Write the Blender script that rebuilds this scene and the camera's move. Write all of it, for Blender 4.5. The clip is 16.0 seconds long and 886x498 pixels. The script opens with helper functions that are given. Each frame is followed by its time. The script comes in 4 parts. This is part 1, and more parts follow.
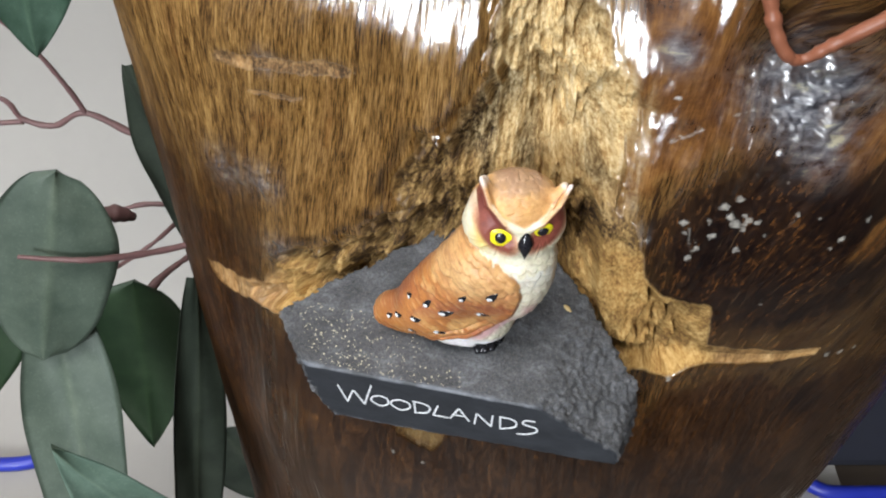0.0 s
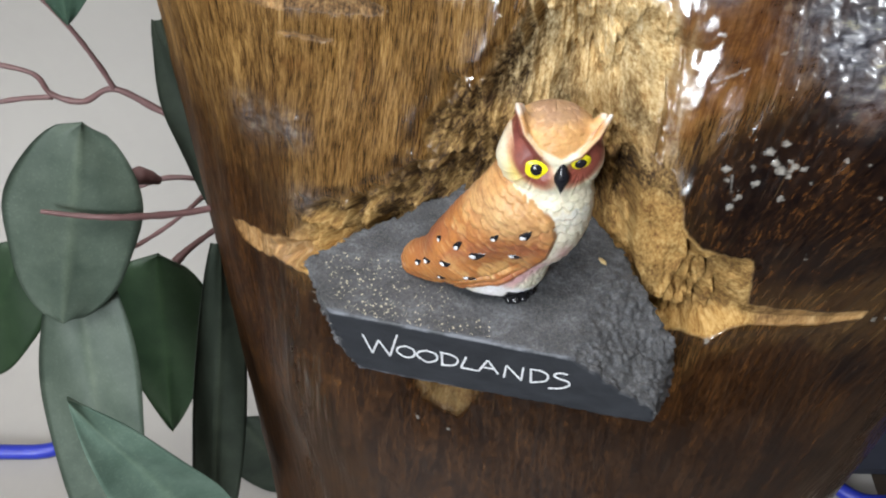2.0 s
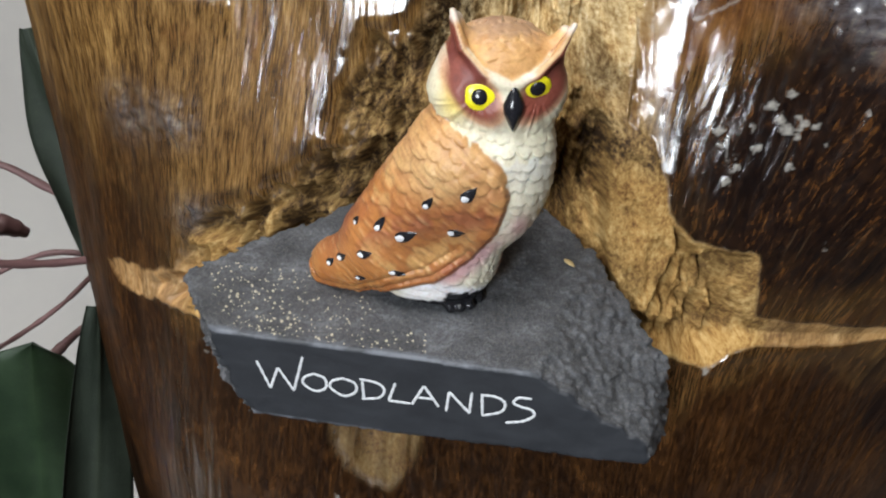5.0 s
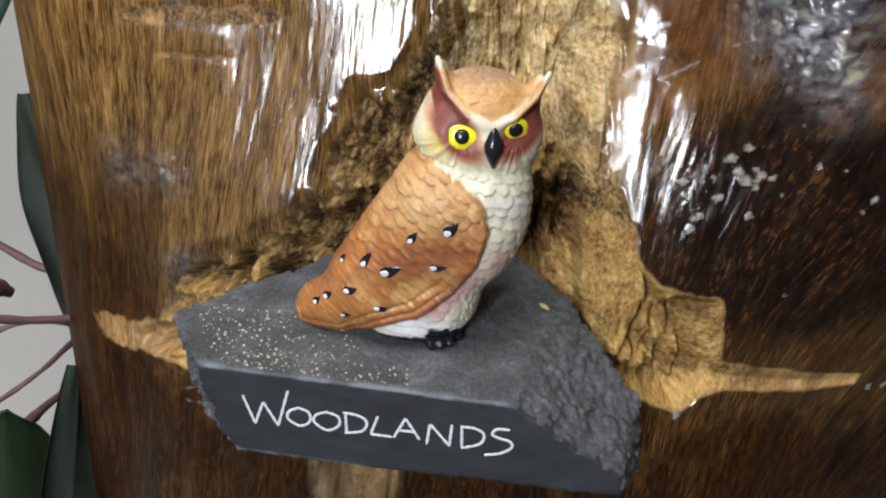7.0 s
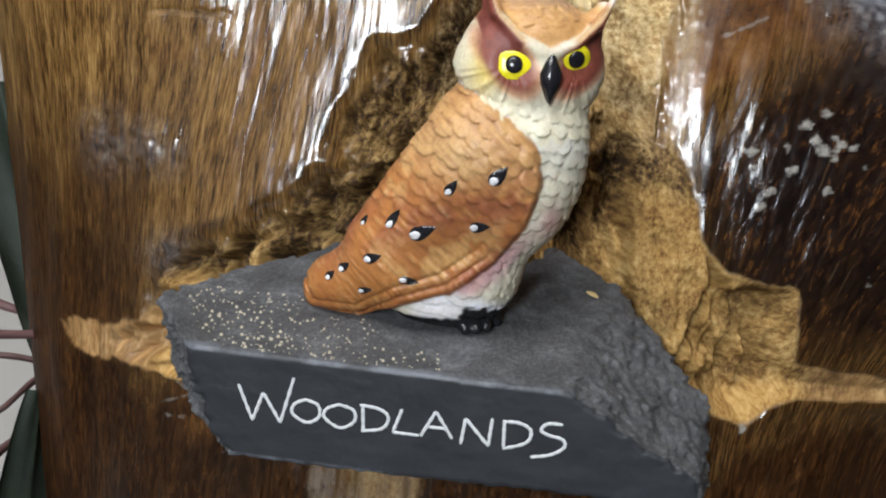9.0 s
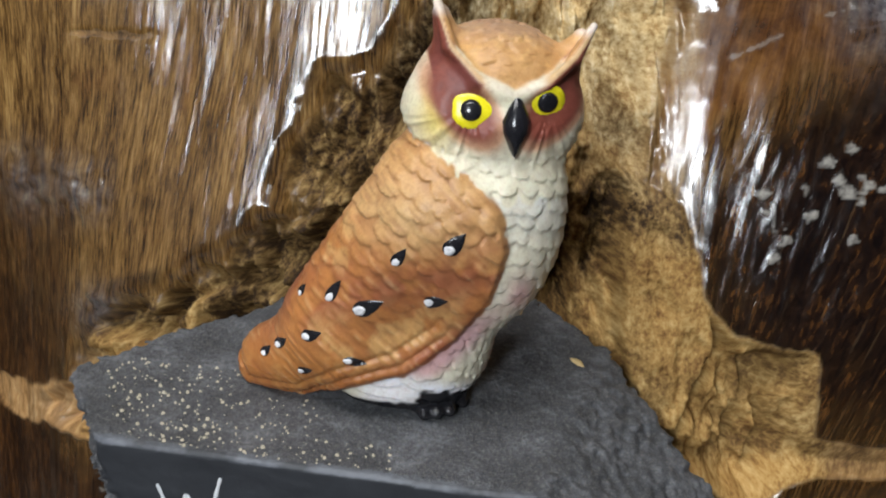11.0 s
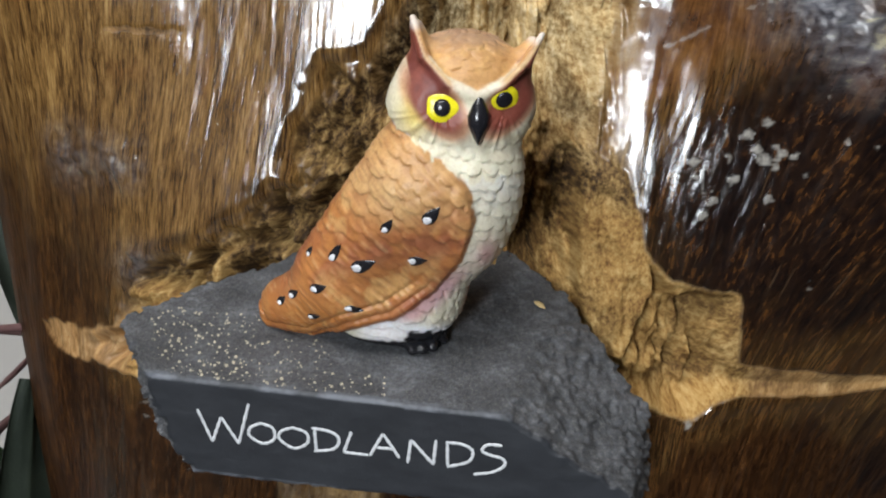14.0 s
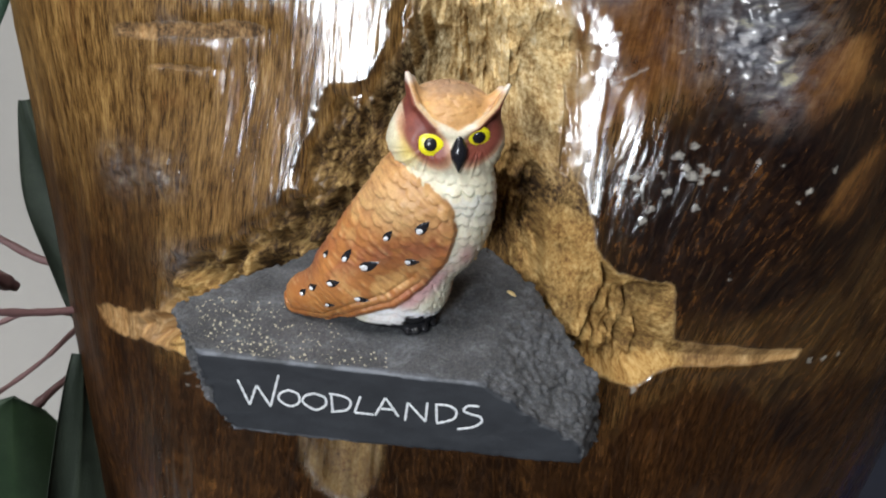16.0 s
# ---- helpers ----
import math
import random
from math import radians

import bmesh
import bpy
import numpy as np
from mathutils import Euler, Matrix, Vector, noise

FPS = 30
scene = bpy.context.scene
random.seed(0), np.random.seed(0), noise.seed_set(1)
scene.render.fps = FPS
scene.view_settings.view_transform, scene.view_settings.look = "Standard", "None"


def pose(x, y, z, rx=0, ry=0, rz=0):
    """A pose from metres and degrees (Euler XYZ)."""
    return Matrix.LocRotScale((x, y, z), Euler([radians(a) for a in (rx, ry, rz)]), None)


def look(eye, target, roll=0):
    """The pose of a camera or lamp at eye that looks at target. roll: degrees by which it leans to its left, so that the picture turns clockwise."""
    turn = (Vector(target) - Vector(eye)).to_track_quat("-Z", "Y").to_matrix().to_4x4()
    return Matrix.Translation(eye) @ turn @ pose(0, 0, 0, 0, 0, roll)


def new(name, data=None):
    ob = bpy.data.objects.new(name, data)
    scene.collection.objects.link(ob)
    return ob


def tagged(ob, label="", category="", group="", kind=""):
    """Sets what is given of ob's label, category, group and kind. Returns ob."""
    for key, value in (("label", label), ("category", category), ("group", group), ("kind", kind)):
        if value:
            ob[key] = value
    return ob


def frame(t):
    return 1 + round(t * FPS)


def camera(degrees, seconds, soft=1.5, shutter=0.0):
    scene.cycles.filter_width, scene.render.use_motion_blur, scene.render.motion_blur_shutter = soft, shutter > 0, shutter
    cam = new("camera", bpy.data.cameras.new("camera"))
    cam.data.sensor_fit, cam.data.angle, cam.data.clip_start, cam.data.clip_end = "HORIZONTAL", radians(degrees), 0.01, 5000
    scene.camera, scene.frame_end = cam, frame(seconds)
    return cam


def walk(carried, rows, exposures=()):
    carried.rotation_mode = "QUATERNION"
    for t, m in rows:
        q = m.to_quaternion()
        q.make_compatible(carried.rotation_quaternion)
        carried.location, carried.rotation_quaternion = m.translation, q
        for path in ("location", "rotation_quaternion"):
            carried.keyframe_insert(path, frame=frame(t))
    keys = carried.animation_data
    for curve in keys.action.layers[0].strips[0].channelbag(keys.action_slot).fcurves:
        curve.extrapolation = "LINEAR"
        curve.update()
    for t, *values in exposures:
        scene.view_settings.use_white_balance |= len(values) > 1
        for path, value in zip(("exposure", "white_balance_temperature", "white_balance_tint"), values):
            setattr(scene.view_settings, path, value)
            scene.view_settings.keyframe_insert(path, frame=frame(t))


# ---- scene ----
cam = camera(49.9, 16.0, soft=2.1)
METRES, EYE, TILT, LEAN, TURN = 0.46, 1.0, -40.0, 0.0, 0.0
ROWS = [
    (0.0, 0.0, 0.0, 0.0, 0.0, 0.0, -0.0),
    (0.5, 0.0013, 0.0033, -0.0214, -0.06, 0.94, -0.68),
    (1.0, 0.0009, 0.003, -0.0164, 0.9, 0.78, -0.84),
    (1.5, -0.0105, 0.0226, -0.039, 1.59, 0.82, -1.22),
    (2.0, -0.0043, 0.0253, -0.0625, 1.44, 1.91, -1.16),
    (2.5, 0.0059, 0.038, -0.0998, 0.66, 5.11, -0.92),
    (3.0, 0.0186, 0.0381, -0.119, 0.5, 8.7, -0.14),
    (3.5, 0.0181, 0.0782, -0.1629, -0.14, 10.17, 0.66),
    (4.0, 0.0028, 0.1386, -0.1707, -1.05, 11.81, 0.2),
    (6.5, 0.0165, 0.2131, -0.1571, -2.15, 13.95, 0.91),
    (7.0, -0.0006, 0.1823, -0.205, -3.51, 19.5, 0.45),
    (7.5, -0.0094, 0.2284, -0.2571, -3.99, 21.48, 1.04),
    (8.0, -0.0274, 0.2255, -0.2368, -4.5, 25.64, 0.29),
    (8.5, -0.0275, 0.2608, -0.2587, -5.26, 25.67, 0.26),
    (9.0, -0.0251, 0.2852, -0.2407, -5.36, 25.88, 0.22),
    (9.5, -0.016, 0.2793, -0.2211, -4.99, 25.96, 0.12),
    (12.0, 0.0086, 0.3519, -0.1511, -4.22, 23.3, 0.55),
    (12.5, 0.0088, 0.3418, -0.1504, -4.14, 23.23, 0.29),
    (13.0, 0.0109, 0.3391, -0.1523, -3.99, 22.33, 0.12),
    (13.5, 0.0044, 0.2944, -0.194, -3.58, 20.81, 0.37),
    (14.0, 0.0101, 0.2453, -0.1923, -3.57, 20.07, 1.26),
    (14.5, -0.0013, 0.189, -0.208, -3.51, 19.55, 1.78),
    (15.0, -0.0024, 0.15, -0.2209, -3.5, 19.03, 1.84),
    (15.5, -0.0037, 0.1326, -0.2242, -3.63, 18.51, 1.71),
    (16.0, 0.0065, 0.1273, -0.2132, -3.7, 18.14, 1.6),
]
walk(cam, [(t, pose(0, 0, EYE, TILT, LEAN, TURN) @ pose(METRES * x, METRES * y, METRES * z, 90 + pitch, roll, yaw)) for t, x, y, z, yaw, pitch, roll in ROWS],
     exposures=((0.0, 0.38), (2.5, 0.32), (4.0, 0.22), (7.5, 0.08), (9.5, 0.0), (12.0, -0.13), (14.0, -0.03), (16.0, 0.06)))

# ---- room numbers ----
TABLE_Z, WALL_Y, BACKDROP_Y = 0.40, 0.68, 0.34
FLOOR_Z, CEIL_Z = -0.35, 2.15

# ---- light ----
world = bpy.data.worlds.new("world")
scene.world = world
world.use_nodes = True
sky = world.node_tree.nodes.new("ShaderNodeTexSky")
sky.sky_type, sky.sun_disc = "NISHITA", False
sky.sun_elevation, sky.sun_rotation = radians(40), radians(200)
world.node_tree.links.new(sky.outputs[0], world.node_tree.nodes["Background"].inputs[0])
world.node_tree.nodes["Background"].inputs[1].default_value = 0.08


def area_lamp(name, m, sx, sy, power, colour):
    lamp = bpy.data.lights.new(name, "AREA")
    lamp.shape, lamp.size, lamp.size_y, lamp.energy, lamp.color = "RECTANGLE", sx, sy, power, colour
    ob = new(name, lamp)
    ob.matrix_world = m
    return ob


# daylight in the tall window behind the viewer, and the ceiling panel
area_lamp("window_light", look((-1.02, -2.14, 1.62), (-1.02, 0.0, 1.62)), 0.56, 0.85, 66, (0.88, 0.94, 1.0))
area_lamp("ceiling_panel_light", look((-0.45, -0.35, CEIL_Z - 0.03), (-0.45, -0.35, 0)), 1.15, 0.55, 16, (0.97, 0.98, 1.0))


# ---- node helpers ----
class Nodes:
    def __init__(self, name):
        self.mat = bpy.data.materials.new(name)
        self.mat.use_nodes = True
        self.t = self.mat.node_tree
        self.bsdf = self.t.nodes["Principled BSDF"]

    def add(self, kind, **inputs):
        n = self.t.nodes.new(kind)
        for key, v in inputs.items():
            self.put(n.inputs[key.replace("_", " ")], v)
        return n

    def put(self, socket, v):
        if isinstance(v, bpy.types.NodeSocket):
            self.t.links.new(v, socket)
        else:
            socket.default_value = (*v, 1) if isinstance(v, tuple) and len(v) == 3 and socket.type == "RGBA" else v

    def attr(self, name, vec=False):
        n = self.t.nodes.new("ShaderNodeAttribute")
        n.attribute_name = name
        return n.outputs["Vector" if vec else "Fac"]

    def colour_attr(self, name):
        n = self.t.nodes.new("ShaderNodeAttribute")
        n.attribute_name = name
        return n.outputs["Color"]

    def coords(self, scale, source=None):
        m = self.t.nodes.new("ShaderNodeMapping")
        m.inputs["Scale"].default_value = scale
        if source is None:
            source = self.t.nodes.new("ShaderNodeTexCoord").outputs["Object"]
        self.t.links.new(source, m.inputs["Vector"])
        return m.outputs[0]

    def noise(self, vector, scale, detail=4.0, rough=0.6, distort=0.0):
        n = self.add("ShaderNodeTexNoise", Vector=vector, Scale=scale, Detail=detail, Roughness=rough, Distortion=distort)
        return n.outputs["Fac"]

    def ramp(self, fac, *stops):
        n = self.t.nodes.new("ShaderNodeValToRGB")
        e = n.color_ramp.elements
        while len(e) < len(stops):
            e.new(0.5)
        for k, (pos, col) in zip(e, stops):
            k.position = pos
            k.color = (*col, 1) if isinstance(col, tuple) else (col, col, col, 1)
        self.put(n.inputs[0], fac)
        return n.outputs[0]

    def mix(self, fac, a, b, mode="MIX"):
        n = self.t.nodes.new("ShaderNodeMix")
        n.data_type, n.blend_type = "RGBA", mode
        self.put(n.inputs[0], fac)
        self.put(n.inputs[6], a)
        self.put(n.inputs[7], b)
        return n.outputs[2]

    def math(self, op, a, b=0.0, clamp=False):
        n = self.t.nodes.new("ShaderNodeMath")
        n.operation, n.use_clamp = op, clamp
        self.put(n.inputs[0], a)
        self.put(n.inputs[1], b)
        return n.outputs[0]

    def bump(self, height, strength, distance, normal=None):
        n = self.add("ShaderNodeBump", Height=height, Strength=strength, Distance=distance)
        if normal is not None:
            self.put(n.inputs["Normal"], normal)
        return n.outputs[0]

    def done(self, **inputs):
        for key, v in inputs.items():
            self.put(self.bsdf.inputs[key.replace("_", " ")], v)
        return self.mat


def plain(name, dark, light, rough=0.6, scale=300.0, bump=0.15, dist=0.0005, **more):
    n = Nodes(name)
    c = n.coords((1, 1, 1))
    f = n.noise(c, scale, 5)
    g = n.noise(c, scale / 9, 3)
    col = n.mix(g, n.mix(f, dark, light), light, "MIX")
    r = n.math("ADD", n.math("MULTIPLY", f, 0.2), rough - 0.1)
    return n.done(Base_Color=col, Roughness=r, Normal=n.bump(f, bump, dist), **more)


# ---- materials ----
def trunk_material():
    n = Nodes("varnished_wood")
    g = n.attr("grain", True)
    fine = n.noise(n.coords((1, 1, 0.075), g), 1900, 5, 0.7, 0.15)
    mid = n.noise(n.coords((1, 1, 0.10), g), 380, 4, 0.6, 0.35)
    wide = n.noise(n.coords((1, 1, 0.3), g), 45, 4, 0.6, 0.5)
    blot = n.noise(n.coords((1, 1, 1), g), 22, 3)
    patchy = n.noise(n.coords((1, 1, 0.14), g), 170, 5, 0.7, 0.8)
    streak = n.math("ADD", n.math("ADD", n.math("MULTIPLY", fine, 0.55), n.math("MULTIPLY", mid, 0.25)), n.math("MULTIPLY", patchy, 0.20))
    wood = n.ramp(streak, (0.39, (0.012, 0.0045, 0.0015)), (0.455, (0.085, 0.041, 0.011)), (0.525, (0.235, 0.13, 0.039)), (0.62, (0.42, 0.265, 0.10)))
    amber = n.ramp(streak, (0.36, (0.006, 0.0022, 0.001)), (0.48, (0.03, 0.011, 0.003)), (0.58, (0.098, 0.045, 0.0135)), (0.70, (0.19, 0.10, 0.034)))
    stain = n.ramp(n.math("ADD", wide, n.math("MULTIPLY", blot, 0.4)), (0.52, 0.0), (0.84, 1.0))
    wood = n.mix(n.math("MULTIPLY", stain, 0.55), wood, amber)
    red = n.attr("red")
    speck = n.noise(n.coords((1, 1, 0.3), g), 850, 4, 0.7, 0.3)
    mottle = n.noise(n.coords((1, 1, 0.4), g), 75, 6, 0.72, 0.6)
    wood = n.mix(red, wood, n.ramp(n.math("ADD", n.math("MULTIPLY", streak, 0.38), n.math("ADD", n.math("MULTIPLY", mottle, 0.26), n.math("MULTIPLY", speck, 0.36))), (0.38, (0.006, 0.0022, 0.001)), (0.48, (0.017, 0.0065, 0.0024)), (0.56, (0.060, 0.024, 0.007)), (0.66, (0.165, 0.075, 0.023))))
    # honey-coloured sapwood beside the hollow
    honey = n.ramp(n.math("ADD", n.math("MULTIPLY", streak, 0.4), n.math("MULTIPLY", mottle, 0.6)), (0.36, (0.025, 0.009, 0.004)), (0.46, (0.09, 0.034, 0.010)), (0.55, (0.19, 0.084, 0.023)), (0.68, (0.33, 0.17, 0.055)))
    wood = n.mix(n.attr("amber"), wood, honey)
    burnt = n.ramp(n.math("ADD", n.math("MULTIPLY", streak, 0.3), n.math("ADD", n.math("MULTIPLY", mottle, 0.38), n.math("MULTIPLY", speck, 0.42))), (0.50, (0.005, 0.003, 0.003)), (0.58, (0.016, 0.0075, 0.0045)), (0.64, (0.075, 0.030, 0.009)), (0.71, (0.18, 0.08, 0.022)))
    dark = n.attr("dark")
    wood = n.mix(dark, wood, burnt)
    # fine pale scratches and glints, both painted into the dark wood's colour
    scratch_glint = n.ramp(n.noise(n.coords((1, 1, 0.045), g), 1100, 2, 0.5), (0.63, 0.0), (0.72, 1.0))
    wood = n.mix(n.math("MULTIPLY", scratch_glint, n.math("MULTIPLY", n.math("MAXIMUM", dark, red), 0.12)), wood, (0.26, 0.16, 0.085))
    # grey weathered crust, its colour lifted to include a glossy haze
    crust = n.noise(n.coords((1, 1, 1), g), 270, 4, 0.65, 0.2)
    crust_haze_col = n.ramp(crust, (0.38, (0.025, 0.024, 0.03)), (0.50, (0.10, 0.10, 0.115)), (0.60, (0.18, 0.18, 0.185)), (0.68, (0.40, 0.38, 0.27)))
    grey = n.math("MULTIPLY", n.attr("grey"), n.ramp(n.noise(n.coords((1, 1, 0.5), g), 130, 4), (0.3, 0.25), (0.55, 1.0)))
    wood = n.mix(grey, wood, crust_haze_col)
    # bare crumbling wood
    bare = n.attr("bare")
    p = n.coords((1, 1, 0.75), g)
    fib = n.noise(p, 900, 6, 0.7, 0.15)
    chunk = n.noise(n.coords((1, 1, 0.7), g), 150, 6, 0.7, 0.2)
    grit = n.math("ADD", n.math("MULTIPLY", fib, 0.55), n.math("MULTIPLY", chunk, 0.45))
    pale = n.ramp(grit, (0.33, (0.07, 0.033, 0.012)), (0.42, (0.32, 0.19, 0.07)), (0.51, (0.58, 0.42, 0.20)), (0.64, (0.78, 0.66, 0.43)))
    ochre = n.ramp(grit, (0.33, (0.05, 0.021, 0.007)), (0.42, (0.24, 0.12, 0.034)), (0.51, (0.43, 0.255, 0.082)), (0.64, (0.60, 0.42, 0.18)))
    tan = n.mix(n.attr("pale"), ochre, pale)
    # clean saw-cut faces
    cut = n.attr("cut")
    tan = n.mix(cut, tan, n.ramp(n.math("ADD", n.math("MULTIPLY", speck, 0.5), n.math("MULTIPLY", chunk, 0.5)), (0.38, (0.22, 0.115, 0.042)), (0.5, (0.42, 0.235, 0.095)), (0.62, (0.60, 0.39, 0.19))))
    # dark dirt of the hollow, with the owl's shadow painted in beside it
    dirt_shade = n.attr("dirt_shade")
    tan = n.mix(n.math("MULTIPLY", dirt_shade, n.ramp(n.math("ADD", n.math("MULTIPLY", fib, 0.5), n.math("MULTIPLY", chunk, 0.5)), (0.44, 1.0), (0.66, 0.1))), tan, (0.032, 0.018, 0.009))
    col = n.mix(bare, wood, tan)
    fleck = n.attr("fleck")
    col = n.mix(n.math("MULTIPLY", fleck, n.ramp(n.noise(n.coords((1, 1, 1), g), 700, 3), (0.32, 0.35), (0.55, 1.0))), col, (0.25, 0.235, 0.205))
    rough_v = n.ramp(n.noise(n.coords((1, 1, 0.3), g), 260, 3), (0.36, 0.09), (0.7, 0.22))
    rough_v = n.mix(n.attr("dull"), rough_v, (0.5, 0.5, 0.5))
    rough_b = n.mix(bare, rough_v, (0.75, 0.75, 0.75))
    rough = n.mix(n.math("MAXIMUM", n.math("MULTIPLY", grey, 0.45), fleck), rough_b, (0.7, 0.7, 0.7))
    h = n.math("ADD", n.math("MULTIPLY", fine, 0.5), n.math("MULTIPLY", patchy, 0.5))
    pits = n.noise(n.coords((1, 1, 0.4), g), 800, 3, 0.7)
    h = n.math("ADD", h, n.math("MULTIPLY", pits, n.math("MULTIPLY", n.math("MAXIMUM", dark, red), 1.1)))
    h2 = n.math("ADD", n.math("MULTIPLY", fib, 1.0), n.math("MULTIPLY", chunk, 1.2))
    hh = n.mix(bare, h, h2)
    sealed = n.math("MULTIPLY", n.math("SUBTRACT", 1.0, bare), n.math("SUBTRACT", 1.0, n.math("MAXIMUM", n.attr("dull"), n.math("MAXIMUM", fleck, n.math("MULTIPLY", grey, 0.75)))), True)
    brushed = n.noise(n.coords((1, 1, 0.09), g), 620, 3, 0.6)
    return n.done(Base_Color=col, Roughness=rough, Coat_Weight=n.math("MULTIPLY", sealed, n.math("SUBTRACT", 1.0, n.math("MULTIPLY", dark, 0.6))), Coat_Roughness=0.07, Coat_Normal=n.bump(n.math("ADD", brushed, n.math("ADD", n.math("MULTIPLY", patchy, 0.6), n.math("MULTIPLY", speck, n.math("MULTIPLY", n.attr("amber"), 0.9)))), n.math("ADD", 0.22, n.math("MULTIPLY", n.attr("amber"), 0.2)), 0.00045),
                  Specular_IOR_Level=n.math("SUBTRACT", 0.6, n.math("MAXIMUM", n.math("MULTIPLY", bare, 0.42), n.math("MULTIPLY", n.attr("dull"), 0.52))),
                  Normal=n.bump(hh, n.math("ADD", 0.3, n.math("MULTIPLY", bare, 0.35)), 0.00045))


def slate_material():
    n = Nodes("slate")
    c = n.coords((1, 1, 1))
    f = n.noise(c, 900, 5, 0.7)
    g = n.noise(n.coords((1, 1, 2.2)), 90, 5, 0.65, 0.4)
    face = n.attr("sawn")
    col = n.ramp(n.math("ADD", n.math("MULTIPLY", f, 0.45), n.math("MULTIPLY", g, 0.55)), (0.34, (0.022, 0.023, 0.026)), (0.52, (0.068, 0.071, 0.079)), (0.67, (0.19, 0.197, 0.215)))
    dust = n.ramp(n.noise(c, 2600, 2), (0.53, 0.0), (0.66, 1.0))
    col = n.mix(n.math("MULTIPLY", dust, 0.45), col, (0.25, 0.24, 0.21))
    flat = n.ramp(g, (0.3, (0.015, 0.017, 0.021)), (0.7, (0.028, 0.031, 0.037)))
    col = n.mix(face, col, flat)
    worn = n.math("MULTIPLY", n.attr("worn"), n.ramp(n.noise(c, 120, 3), (0.4, 0.1), (0.6, 1.0)))
    col = n.mix(worn, col, (0.12, 0.13, 0.15))
    rough = n.math("SUBTRACT", 0.62, n.math("MULTIPLY", face, 0.14))
    return n.done(Base_Color=col, Roughness=rough, Normal=n.bump(n.math("ADD", f, g), n.math("SUBTRACT", 0.85, n.math("MULTIPLY", face, 0.7)), 0.0006))


def owl_material():
    n = Nodes("painted_resin")
    c = n.coords((1, 1, 1))
    f = n.noise(c, 1100, 4, 0.7)
    g = n.noise(c, 160, 4, 0.6)
    paint = n.colour_attr("paint")
    col = n.mix(n.math("MULTIPLY", n.ramp(f, (0.3, 1.0), (0.55, 0.0)), 0.35), paint, n.mix(1.0, paint, (0.5, 0.36, 0.28), "MULTIPLY"))
    col = n.mix(n.math("MULTIPLY", n.ramp(g, (0.5, 0.0), (0.7, 1.0)), 0.5), col, n.mix(1.0, col, (1.25, 1.35, 1.5), "MULTIPLY"))
    wet = n.attr("wet")
    return n.done(Base_Color=col, Roughness=n.math("SUBTRACT", n.math("ADD", n.math("MULTIPLY", g, 0.2), 0.33), n.math("MULTIPLY", wet, 0.3)),
                  Specular_IOR_Level=0.42, Normal=n.bump(f, 0.22, 0.00035), Subsurface_Weight=0.06, Subsurface_Radius=(0.004, 0.002, 0.001), Subsurface_Scale=0.3)


def leaf_material(name, dark, light):
    n = Nodes(name)
    c = n.coords((1, 1, 1))
    f = n.noise(c, 900, 4)
    g = n.noise(c, 55, 4)
    rib = n.attr("rib")
    col = n.mix(n.ramp(g, (0.3, 0.0), (0.7, 1.0)), dark, light)
    col = n.mix(n.math("MULTIPLY", n.ramp(f, (0.55, 0.0), (0.72, 1.0)), 0.3), col, n.mix(1.0, col, (2.4, 2.2, 2.3), "MULTIPLY"))
    col = n.mix(n.math("MULTIPLY", rib, 0.3), col, n.mix(1.0, col, (2.2, 2.0, 1.8), "MULTIPLY"))
    return n.done(Base_Color=col, Roughness=n.math("ADD", n.math("MULTIPLY", f, 0.2), 0.42), Normal=n.bump(n.math("ADD", f, rib), 0.25, 0.0006),
                  Specular_IOR_Level=0.35)


WOOD, SLATE, RESIN = trunk_material(), slate_material(), owl_material()
LEAF_GREY = leaf_material("grey_green_leaf", (0.045, 0.066, 0.049), (0.085, 0.112, 0.085))
LEAF_PALE = leaf_material("pale_green_leaf", (0.085, 0.14, 0.105), (0.15, 0.225, 0.175))
LEAF_MID = leaf_material("mid_green_leaf", (0.026, 0.058, 0.036), (0.06, 0.105, 0.075))
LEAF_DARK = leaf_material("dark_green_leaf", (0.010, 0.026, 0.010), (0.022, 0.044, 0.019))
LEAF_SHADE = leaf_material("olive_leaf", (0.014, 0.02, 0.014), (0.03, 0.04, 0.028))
TWIG = plain("mauve_twig", (0.075, 0.034, 0.034), (0.17, 0.09, 0.087), 0.55, 700)
STEM = plain("rust_stem", (0.17, 0.055, 0.028), (0.27, 0.10, 0.055), 0.36, 500, 0.3)
YELLOW = plain("yellow_enamel", (0.78, 0.66, 0.01), (0.86, 0.76, 0.02), 0.28, 900, 0.08, 0.0002)
BLACK = plain("black_enamel", (0.006, 0.006, 0.008), (0.016, 0.016, 0.02), 0.2, 900, 0.12, 0.0002)
WHITE_DAB = plain("white_enamel", (0.7, 0.7, 0.72), (0.82, 0.82, 0.84), 0.3, 1500, 0.1, 0.0002)
CHALK = plain("white_paint_pen", (0.38, 0.40, 0.42), (0.70, 0.72, 0.74), 0.6, 1600, 0.3, 0.0003)
GRAIN = plain("golden_sand", (0.28, 0.24, 0.15), (0.58, 0.53, 0.40), 0.4, 400)
HUSK = plain("dry_husk", (0.40, 0.27, 0.11), (0.62, 0.47, 0.22), 0.6, 900)
WALL = plain("off_white_plaster", (0.31, 0.293, 0.27), (0.37, 0.352, 0.325), 0.75, 90, 0.12, 0.001)
CEILING = plain("grey_ceiling", (0.24, 0.235, 0.23), (0.3, 0.295, 0.29), 0.8, 40)
